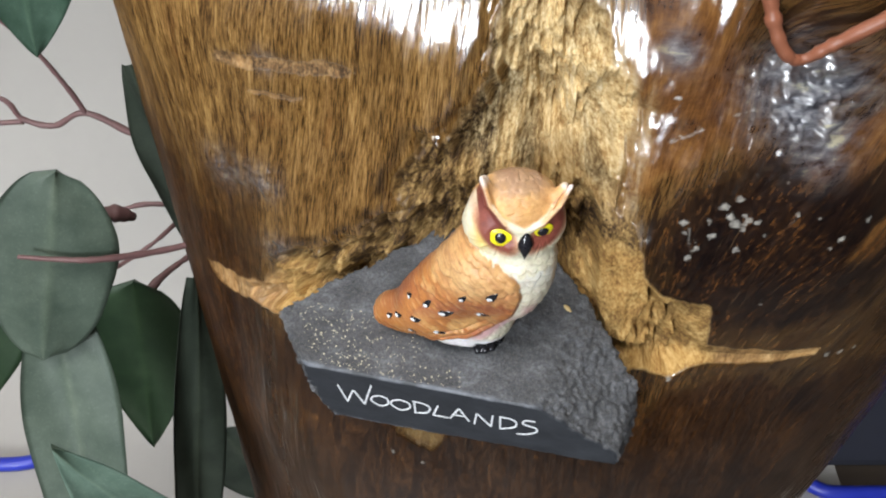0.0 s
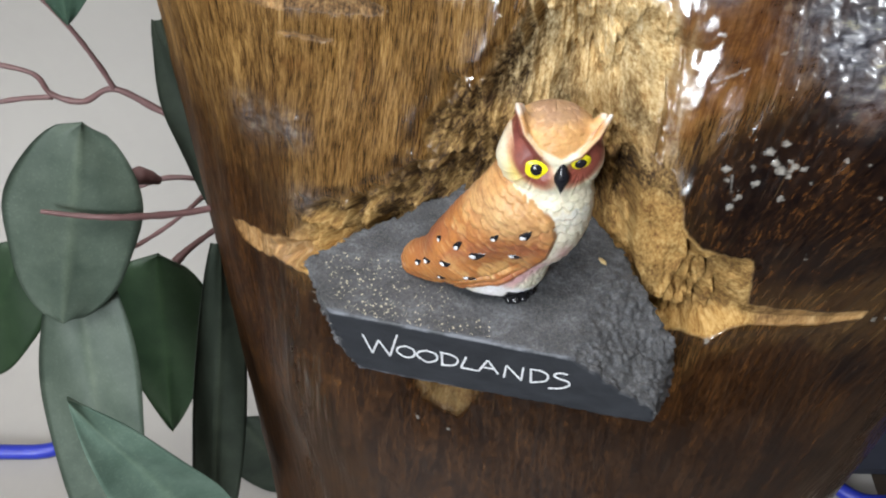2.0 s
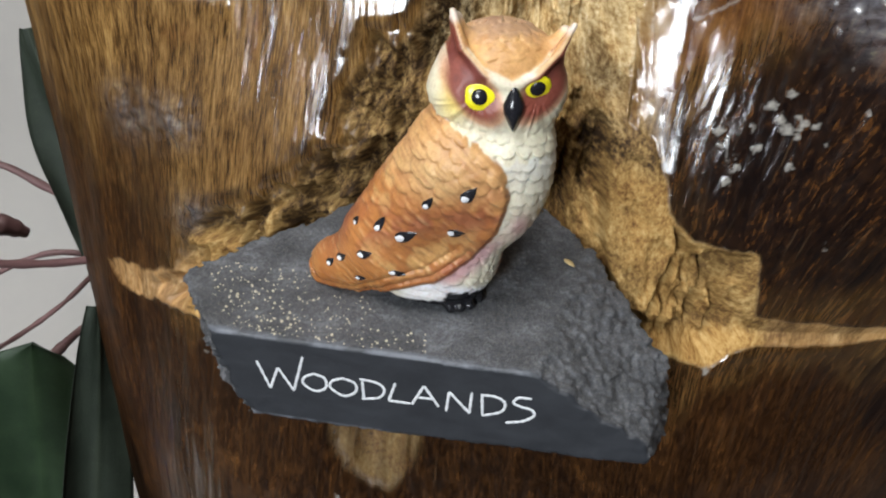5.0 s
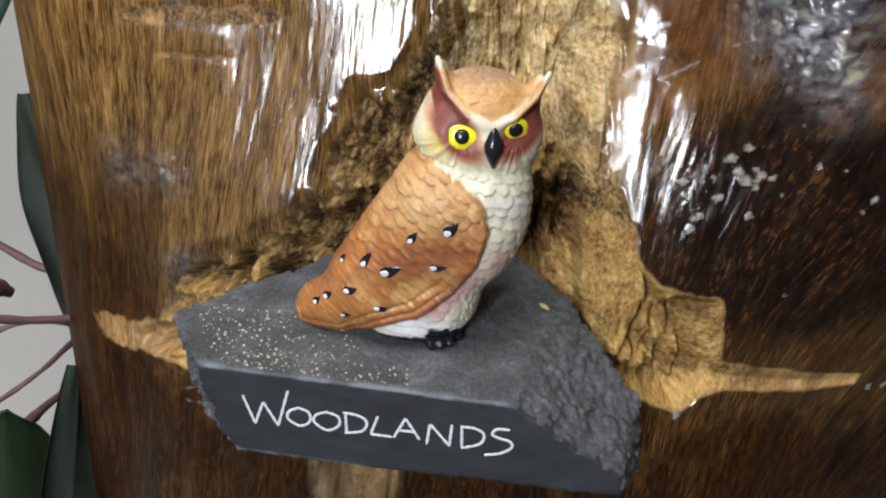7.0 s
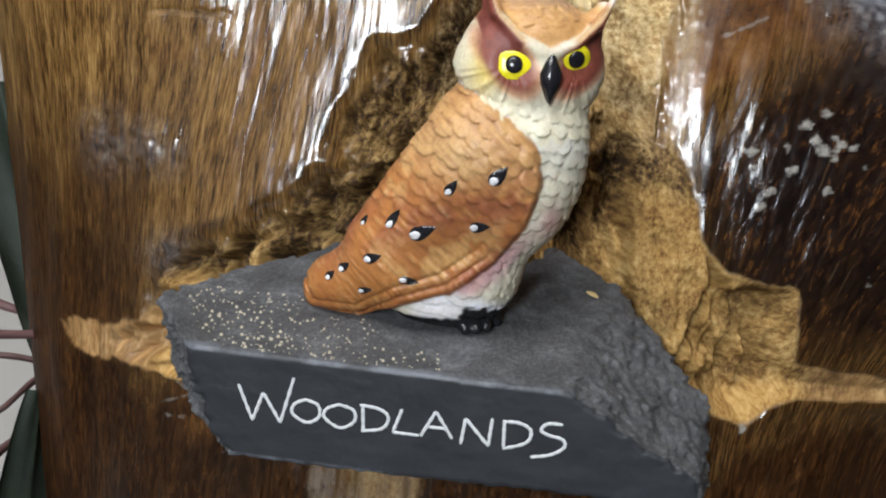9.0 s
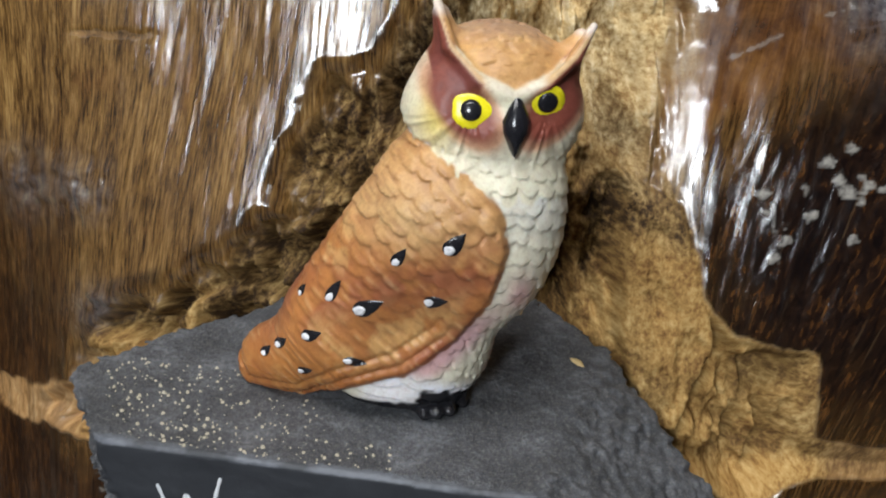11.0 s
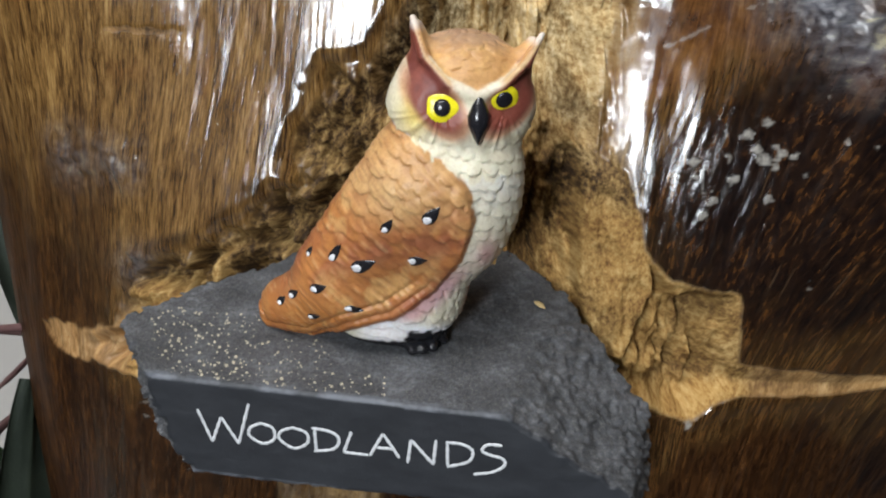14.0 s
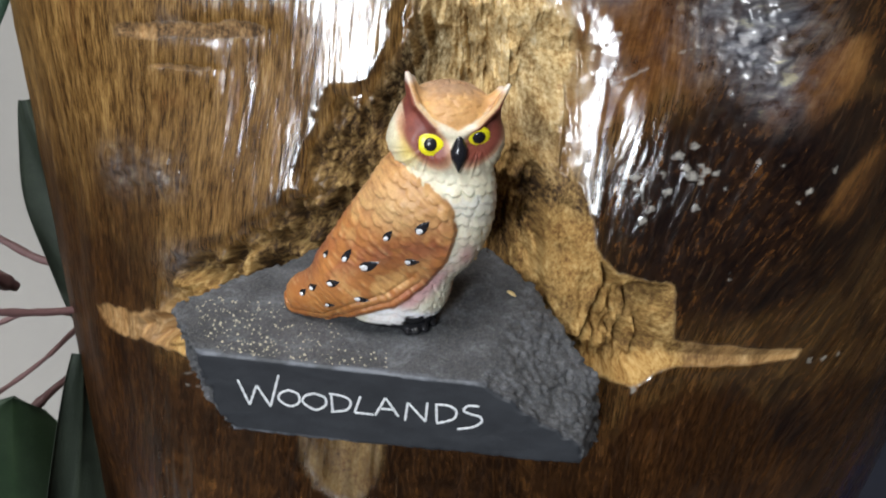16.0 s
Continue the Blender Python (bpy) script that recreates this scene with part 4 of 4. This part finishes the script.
    # head paint: crown, white disc, brown eye patches
    hd = sstep(-0.5, 0.5, z + 0.75 * np.clip(x - 10, -6, 12) - 0.3 * np.clip(y - 4, 0, 20) - 50.6 + 1.7 * vnoise(x / 0.8, y / 2.5, z / 2.0, 71))
    tanc = np.tile(np.array([0.60, 0.33, 0.13]), (len(v), 1))
    tanc = lay(tanc, (0.72, 0.42, 0.16), sstep(0, 0.8, n2 + 0.2))
    tanc = lay(tanc, (0.34, 0.22, 0.16), 0.7 * sstep(66, 70.5, z + 0.8 * n1) * sstep(13, 16, x) * sstep(34, 31, x))
    backhead = np.clip(sstep(8, 11, y - 0.15 * np.abs(x - 23) + 0.5 * n1), 0, 1)
    v_line = z - np.interp(x, [9.5, 11.2, 13.4, 18, 24, 29.5, 34, 37.5, 39.5], [76, 72.5, 66.5, 61.8, 59.4, 61.6, 65.4, 69.8, 73.5])
    crown = np.clip(sstep(0.5, 1.3, v_line + 0.3 * n1) + backhead, 0, 1) * sstep(47, 50, z + y * 0.25)
    white = np.tile(np.array([0.75, 0.70, 0.53]), (len(v), 1))
    yel = np.exp(-((x - 11.2) / 3.0) ** 2 - ((z - 54.5) / 4.5) ** 2)
    brown = np.zeros(len(v))
    for ex, s in ((16.5, -1), (30.3, 1)):
        dx = (x - ex) * s
        e = np.exp(-(((dx - 0.9) / 6.4) ** 2 + ((z - 56.6 - 0.55 * dx) / 5.4) ** 2) ** 1.8)
        tuft = sstep(2.6, 1.6, np.abs(dx - 3.6 - (z - 61) * 0.17)) * sstep(57, 60, z) * sstep(73, 70, z)
        brown = np.maximum(brown, np.maximum(e, tuft))
    brown = np.maximum(brown, sstep(-6, -4.5, v_line) * sstep(0.3, -0.3, v_line) * sstep(4.0, 6.5, np.abs(x - 23.8)) * sstep(8.5, 8.0, np.abs(x - 23.8) - 0.42 * (z - 58)))
    ridge = sstep(0.9, 0.3, np.abs(v_line - 0.1)) * sstep(7.5, 4.0, y)
    white = lay(white, (0.62, 0.36, 0.22), sstep(0.02, 0.4, brown))
    white = lay(white, (0.78, 0.60, 0.16), 0.85 * yel * sstep(0.9, 0.4, brown))
    white = lay(white, (0.23, 0.062, 0.042), sstep(0.2, 0.8, brown) * (1 - 0.9 * ridge))
    white = lay(white, (0.14, 0.04, 0.035), brown * (1 - ridge) * sstep(0.2, 0.9, n2 + 0.3) * sstep(57, 61, z) * 0.6)
    white = lay(white, (0.62, 0.42, 0.22), ridge * sstep(3.5, 6, np.abs(x - 24)))
    white = lay(white, (0.78, 0.70, 0.55), ridge * sstep(6, 3.5, np.abs(x - 24)))
    face = white * (1 - crown[:, None]) + tanc * crown[:, None]
    tip = sstep(70.5, 72.5, z) * sstep(16, 14, x) + sstep(68, 70, z) * sstep(33.5, 35.5, x)
    face = lay(face, (0.78, 0.70, 0.62), 0.8 * tip)
    isface = np.clip(hd, 0, 1)[:, None]
    paint = paint * (1 - isface) + face * isface
    foot = sstep(3.6, 2.6, z + 1.6 * n1) * sstep(9.8, 10.8, x + 1.5 * n1) * sstep(24, 21, x)
    under = sstep(1.2, 0.2, z + 0.3 * n1) * sstep(-6, -3, x)
    paint = lay(paint, (0.012, 0.012, 0.014), np.maximum(foot, under))
    count = len(v)
    # find the surface along +y for dabs, eyes and beak
    cell = (X.shape)

    def column(i, k):
        col = f[min(max(i, 0), cell[0] - 1), :, min(max(k, 0), cell[2] - 1)]
        h = int(np.argmax(col < 0))
        if col[h] >= 0:
            return None
        return float(ys[h] - st * col[h] / (col[h] - col[h - 1]))

    def front_y(px, pz):
        gx, gz = (px - O[0]) / st, (pz - O[2]) / st
        i, k = int(gx), int(gz)
        w = [column(i, k), column(i + 1, k), column(i, k + 1), column(i + 1, k + 1)]
        if None in w:
            return None
        gx, gz = gx - i, gz - k
        return (w[0] * (1 - gx) + w[1] * gx) * (1 - gz) + (w[2] * (1 - gx) + w[3] * gx) * gz

    extra_v, extra_q, extra_m = [], [], []

    def dome(px, pz, rx, rz, tall, lift, mat, shape, turn=0.0, rings=6, seg=28):
        base = count + sum(len(a) for a in extra_v)
        pts = []
        y0 = front_y(px, pz)
        if y0 is None:
            return
        span = [front_y(px + a, pz + b) or y0 for a, b in ((2.5, 0), (-2.5, 0), (0, 2.2), (0, -2.2))]
        tilt = ((span[0] - span[1]) / 5, (span[2] - span[3]) / 4.4)
        for r in range(rings + 1):
            t = r / rings
            for s in range(seg):
                a = 2 * math.pi * s / seg
                k, kz = shape(a)
                lx, lz = rx * k * t * math.cos(a), rz * kz * t * math.sin(a)
                gx = px + lx * math.cos(turn) - lz * math.sin(turn)
                gz = pz + lx * math.sin(turn) + lz * math.cos(turn)
                yy = (y0 + tilt[0] * (gx - px) + tilt[1] * (gz - pz)) if tall > 0.3 else (front_y(gx, gz) or y0)
                pts.append((gx, yy - lift - tall * (1 - t * t) + (0.35 if t == 1 else 0), gz))
        extra_v.append(np.array(pts))
        fs = []
        for r in range(rings):
            for s in range(seg):
                n = (s + 1) % seg
                fs.append((base + r * seg + s, base + r * seg + n, base + (r + 1) * seg + n, base + (r + 1) * seg + s))
        extra_q.append(np.array(fs))
        extra_m.append(np.full(len(fs), mat))

    def blob(seed):
        def k(a):
            w = 1 + 0.05 * math.sin(3 * a + seed) + 0.04 * math.sin(5 * a + 2 * seed)
            return w, w
        return k

    def drop(a):
        return 1.0, (0.5 - 0.5 * math.cos(a)) ** 0.55
    for ex, ez, rx, rz, sd in ((17.1, 56.6, 3.9, 3.2, 1.0), (29.7, 58.1, 3.0, 3.3, 2.4)):
        dome(ex, ez, rx, rz, 0.6, 0.3, 1, blob(sd))
        dome(ex - 0.1, ez + 0.05, 1.75, 1.75, 0.5, 1.1, 2, lambda a: (1, 1))
    # beak
    base = count + sum(len(a) for a in extra_v)
    prof = [(59.8, 0.3, 0.2), (58.8, 0.9, 1.2), (57.2, 1.6, 2.2), (55.2, 2.6, 3.0), (53.4, 2.4, 3.2), (51.8, 1.5, 2.9), (50.4, 0.8, 2.4), (49.4, 0.1, 2.0)]
    ring, bv, bf = 16, [], []
    by = front_y(24.3, 55.5) + 1.0
    for pz, w, d in prof:
        for s in range(ring):
            a = 2 * math.pi * s / ring
            bv.append((24.3 + w * math.sin(a), by - d * math.cos(a) * (1.0 if math.cos(a) > 0 else 0.2), pz))
    for i in range(len(prof) - 1):
        for s in range(ring):
            n = (s + 1) % ring
            bf.append((base + i * ring + s, base + i * ring + n, base + (i + 1) * ring + n, base + (i + 1) * ring + s))
    extra_v.append(np.array(bv))
    extra_q.append(np.array(bf))
    extra_m.append(np.full(len(bf), 2))
    for px, pz, ln, wd2, tn in ((15.3, 34.9, 2.8, 1.7, 50), (6.2, 31.6, 2.2, 1.2, 58), (-5.0, 23.3, 2.9, 1.1, 60), (1.2, 21.1, 3.3, 1.9, 28), (12.8, 23.2, 2.3, 1.5, 12),
                                (-11.0, 21.5, 1.6, 0.6, 60), (-9.0, 14.0, 2.3, 1.3, 25), (-1.0, 9.5, 2.4, 1.2, -8), (-15.1, 10.2, 1.9, 1.0, 48), (-18.2, 7.4, 1.6, 0.9, 50), (-10.3, 5.8, 1.8, 1.0, 25)):
        dome(px, pz, ln, 1.25 * wd2, 0.12, 0.14, 2, drop, radians(tn))
        dome(px - ln * 0.55 * math.cos(radians(tn)), pz - ln * 0.55 * math.sin(radians(tn)), 0.4 * ln, 0.62 * wd2, 0.14, 0.24, 3, blob(px), radians(tn), 4, 16)
    V = np.vstack([v] + extra_v)
    Q = np.vstack([q] + extra_q)
    M = np.concatenate([np.zeros(len(q), int)] + extra_m)
    W = V / 1000 + np.array([0, 0.22, 0.765])
    ob = link_mesh("owl_figurine", W, Q, [RESIN, YELLOW, BLACK, WHITE_DAB], index=M)
    set_colour(ob, "paint", np.vstack([paint, np.full((len(V) - len(v), 3), 0.5)]))
    set_float(ob, "wet", np.r_[np.maximum(foot, sstep(5, 2, z) * 0.7), np.zeros(len(V) - len(v))])
    tagged(ob, "painted resin owl figurine with yellow eyes, standing on slate", "figurine")


the_owl()


# ---- artificial eucalyptus ----
def leaf(name, base, tip, width, normal, mat, parent, bend=0.0, cup=0.1, shape="round", label=""):
    b, t, nrm = np.array(base, float), np.array(tip, float), np.array(normal, float)
    d = t - b
    ln = np.linalg.norm(d)
    d /= ln
    nrm = nrm - (nrm @ d) * d
    nrm /= np.linalg.norm(nrm)
    s = np.cross(d, nrm)
    nu, nv = 28, 16
    verts, rib = [], []
    for lay in (0, 1):
        for i in range(nu + 1):
            u = i / nu
            if shape == "round":
                w = math.sqrt(max(0.0, 1 - (2 * u - 1) ** 2)) * (1 + 0.06 * math.sin(5 * u))
            elif shape == "point":
                w = (math.sin(math.pi * u ** 0.62) ** 0.8) * (1 - 0.25 * u)
            else:
                w = math.sin(math.pi * min(1, u * 0.92 + 0.04)) ** 0.55
            for j in range(nv + 1):
                q = 2 * j / nv - 1
                edge = 1 + 0.025 * math.sin(13 * u + 3 * q)
                p = b + d * ln * u + s * (q * w * width / 2 * edge)
                lift = cup * width * q * q * w + bend * ln * (u - u * u) * 4 * 0.25 + 0.0012 * math.sin(9 * u + 4 * q)
                ridge = 0.0006 * math.exp(-(q * 14) ** 2)
                p = p + nrm * (lift + ridge - lay * 0.0005)
                verts.append(p)
                vein = max(0.0, math.sin((u * 9 - abs(q) * 2.2) * math.pi * 2)) ** 10 * 0.5
                rib.append(max(math.exp(-(q * 16) ** 2), vein * (1 - abs(q))))
    faces, m = [], nv + 1
    off = (nu + 1) * m
    for i in range(nu):
        for j in range(nv):
            a = i * m + j
            faces.append((a, a + 1, a + m + 1, a + m))
            faces.append((off + a, off + a + m, off + a + m + 1, off + a + 1))
        for j in (0, nv):
            a = i * m + j
            faces.append((a, a + m, off + a + m, off + a))
    ob = link_mesh(name, verts, faces, mat, parent, label=label)
    set_float(ob, "rib", rib)
    return ob


def eucalyptus():
    spray = tagged(new("eucalyptus_spray"), "artificial eucalyptus spray with grey-green leaves beside the log", "artificial plant")
    tube("stem", [(-0.02, 0.60, TABLE_Z), (-0.07, 0.58, 0.52), (-0.11, 0.50, 0.60), (-0.125, 0.42, 0.66), (-0.128, 0.37, 0.70), (-0.12, 0.40, 0.78), (-0.11, 0.42, 0.90)], (0.003, 0.0026, 0.002), TWIG, spray)
    tube("twig", [(-0.105, 0.345, 0.718), (-0.128, 0.330, 0.722), (-0.150, 0.3135, 0.731), (-0.166, 0.3095, 0.7345), (-0.180, 0.3065, 0.7385)], (0.0017, 0.0015, 0.0010), TWIG, spray)
    tube("twig", [(-0.128, 0.47, 0.665), (-0.160, 0.489, 0.672), (-0.186, 0.489, 0.680), (-0.214, 0.489, 0.696), (-0.235, 0.489, 0.687), (-0.253, 0.489, 0.692), (-0.262, 0.489, 0.706), (-0.30, 0.489, 0.715)], (0.0026, 0.0021, 0.0018, 0.0015), TWIG, spray)
    tube("twig", [(-0.214, 0.489, 0.696), (-0.220, 0.489, 0.712), (-0.232, 0.489, 0.736), (-0.248, 0.489, 0.757), (-0.27, 0.48, 0.78)], (0.0018, 0.0014, 0.0012), TWIG, spray)
    tube("twig", [(-0.253, 0.489, 0.690), (-0.275, 0.489, 0.688), (-0.30, 0.485, 0.685)], (0.0017, 0.0014), TWIG, spray)
    tube("twig", [(-0.128, 0.405, 0.676), (-0.143, 0.42, 0.677), (-0.164, 0.42, 0.680), (-0.183, 0.42, 0.674), (-0.21, 0.42, 0.66)], (0.0016, 0.0014, 0.0012), TWIG, spray)
    tube("twig", [(-0.140, 0.42, 0.676), (-0.150, 0.42, 0.667), (-0.166, 0.42, 0.652), (-0.192, 0.42, 0.633), (-0.23, 0.42, 0.61)], (0.0015, 0.0013, 0.0011), TWIG, spray)
    tube("twig", [(-0.125, 0.40, 0.672), (-0.138, 0.40, 0.661), (-0.157, 0.40, 0.645), (-0.166, 0.395, 0.636), (-0.172, 0.39, 0.622)], (0.0014, 0.0015, 0.0026, 0.0012), TWIG, spray)
    tube("bud", [(-0.146, 0.355, 0.722), (-0.153, 0.350, 0.728), (-0.160, 0.345, 0.730)], (0.002, 0.0045, 0.0015), TWIG, spray, label="dusty mauve bud")
    leaf("leaf", (-0.160, 0.322, 0.772), (-0.186, 0.306, 0.676), 0.054, (0.25, -0.9, 0.4), LEAF_GREY, spray, 0.05, -0.05, "round", "round grey-green leaf with pale flecks")
    leaf("leaf", (-0.182, 0.332, 0.705), (-0.174, 0.265, 0.560), 0.046, (0.1, -0.9, 0.3), LEAF_GREY, spray, 0.04, 0.05, "long")
    leaf("leaf", (-0.118, 0.255, 0.590), (-0.149, 0.229, 0.7095), 0.046, (0.1, -0.8, 0.5), LEAF_PALE, spray, 0.05, 0.06, "point", "pale green leaf")
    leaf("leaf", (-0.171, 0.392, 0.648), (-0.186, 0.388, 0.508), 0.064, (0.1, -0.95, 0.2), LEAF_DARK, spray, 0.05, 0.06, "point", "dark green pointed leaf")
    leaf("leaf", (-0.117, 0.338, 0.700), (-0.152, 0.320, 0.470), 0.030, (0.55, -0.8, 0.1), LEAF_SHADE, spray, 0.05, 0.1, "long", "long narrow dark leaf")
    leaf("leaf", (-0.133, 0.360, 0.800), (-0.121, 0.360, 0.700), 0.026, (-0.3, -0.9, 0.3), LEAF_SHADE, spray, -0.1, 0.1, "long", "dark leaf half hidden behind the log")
    leaf("leaf", (-0.196, 0.440, 0.885), (-0.2135, 0.449, 0.755), 0.088, (0.1, -0.9, 0.4), LEAF_MID, spray, 0.05, 0.05, "point", "large mid-green pointed leaf")
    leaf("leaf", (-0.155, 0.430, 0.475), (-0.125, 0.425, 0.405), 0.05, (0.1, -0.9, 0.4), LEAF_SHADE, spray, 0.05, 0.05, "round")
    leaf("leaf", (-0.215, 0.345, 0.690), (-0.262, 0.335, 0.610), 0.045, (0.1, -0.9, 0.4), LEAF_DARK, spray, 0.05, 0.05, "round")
    return spray


eucalyptus()


def rust_sprig():
    sprig = tagged(new("twig_sprig"), "rust-brown forked artificial stem lying against the log", "artificial plant")
    tube("stem", [(0.088, 0.268, 0.905), (0.0945, 0.262, 0.882), (0.0985, 0.259, 0.869), (0.1035, 0.2575, 0.8605), (0.109, 0.258, 0.8585), (0.116, 0.256, 0.8645), (0.130, 0.252, 0.8765), (0.15, 0.248, 0.894), (0.17, 0.25, 0.912)],
         (0.0026, 0.0026, 0.0022, 0.0017, 0.0022, 0.0026, 0.003), STEM, sprig)
    tube("side_stem", [(0.134, 0.2515, 0.880), (0.139, 0.2505, 0.878), (0.146, 0.250, 0.874), (0.158, 0.250, 0.868)], (0.002, 0.0018, 0.0014), STEM, sprig)


rust_sprig()


# ---- things on the table ----
def table_things():
    way = [(-0.75, 0.46), (-0.5, 0.450), (-0.36, 0.449), (-0.30, 0.46), (-0.275, 0.52), (-0.25, 0.545), (-0.2, 0.555), (0, 0.56), (0.2, 0.55), (0.25, 0.50), (0.272, 0.435), (0.34, 0.425), (0.6, 0.43)]
    cable = tube("cable", [(a, b, TABLE_Z + 0.007 + (0.26 - math.sqrt(max(0.0, 0.254 ** 2 - max(0.0, b - 0.42) ** 2)) - 0.006 if b > 0.42 else 0)) for a, b in way], (0.0055, 0.0055), BLUE, None, 12, 10, 0.0)
    tagged(cable, "shiny blue cable lying on the table behind the log", "cable")
    # added sheet for the pale wall, cut short so the log reflects less
    prof = [(y, 0.0) for y in np.linspace(BACKDROP_Y, 0.40, 5)]
    rad = WALL_Y - 0.006 - 0.42
    prof += [(0.42 + rad * math.sin(a), rad * (1 - math.cos(a))) for a in np.linspace(0, math.pi / 2, 20)] + [(WALL_Y - 0.006, h) for h in np.linspace(rad + 0.05, 1.0, 10)]
    sv, sf = [], []
    for lift in (0.0015, 0.0005):
        for y, z in prof:
            for x in np.linspace(-0.50, 0.30, 19):
                sv.append((x, y - lift * (z > 0.1), TABLE_Z + z + lift + 0.0012 * math.sin(x * 7 + y * 5) * min(1, z * 8)))
    m = len(prof) * 19
    for i in range(len(prof) - 1):
        for j in range(18):
            a = i * 19 + j
            sf += [(a, a + 1, a + 20, a + 19), (m + a, m + a + 19, m + a + 20, m + a + 1)]
    tagged(link_mesh("wall_backdrop", sv, sf, WALL), "off-white sheet standing in for the pale wall, curving up from table", "backdrop paper", kind="structure")
    # added dark block that fills the black-navy shadow right of the log
    dark_mass = tagged(box("shade_block", (0.262, 0.448, TABLE_Z + 0.004), (0.62, 0.56, TABLE_Z + 0.2), NAVY, None, 0.012), "dark navy block standing in for the shadow behind the log", "box")
    return dark_mass


table_things()


def sand():
    rng = np.random.RandomState(4)
    verts, faces = [], []
    n = 0
    while n < 300:
        x = -55 + 64 * rng.rand()
        y0 = 215 - 0.24 * x
        y = y0 + 0.8 + 24 * rng.rand() ** 1.25
        if x < -44 - 0.42 * (y - 226) or x < -46 + 1.72 * (y - 251) or (x > -6 and y > y0 + 8) or (x > -24 and y > 236):
            continue
        if rng.rand() < 0.1 + 0.011 * (x + 55):
            continue
        n += 1
        r = 0.12 + 0.24 * rng.rand() ** 2.2
        zt = slate_top(x, y) + 0.1
        base = len(verts)
        a0 = rng.rand() * 6.28
        for k in range(5):
            a = a0 + k * 1.2566
            verts.append(((x + 1.35 * r * math.cos(a)) / 1000, (y + r * math.sin(a)) / 1000, (zt - 0.25) / 1000))
        for k in range(5):
            a = a0 + k * 1.2566 + 0.4
            verts.append(((x + 0.8 * r * math.cos(a)) / 1000, (y + 0.6 * r * math.sin(a)) / 1000, (zt + 0.9 * r) / 1000))
        for k in range(5):
            q = (k + 1) % 5
            faces.append((base + k, base + q, base + 5 + q, base + 5 + k))
        faces.append(tuple(base + 5 + k for k in range(5)))
    ob = link_mesh("sand_grains", verts, faces, GRAIN, None, False)
    tagged(ob, "scattered golden sand grains lying on the slate", "sand", kind="stuff")


sand()


def husk():
    tube_ob = tube("seed_husk", [(0.0430, 0.2462, (slate_top(43, 246.2) + 0.25) / 1000), (0.0440, 0.2447, (slate_top(44, 244.7) + 0.5) / 1000), (0.0452, 0.2432, (slate_top(45.2, 243.2) + 0.25) / 1000)],
                   (0.0002, 0.0008, 0.0009, 0.0002), HUSK, None, 8, 6, 0.05, flat=0.5)
    tagged(tube_ob, "small tan seed husk lying on the slate", "husk")


husk()
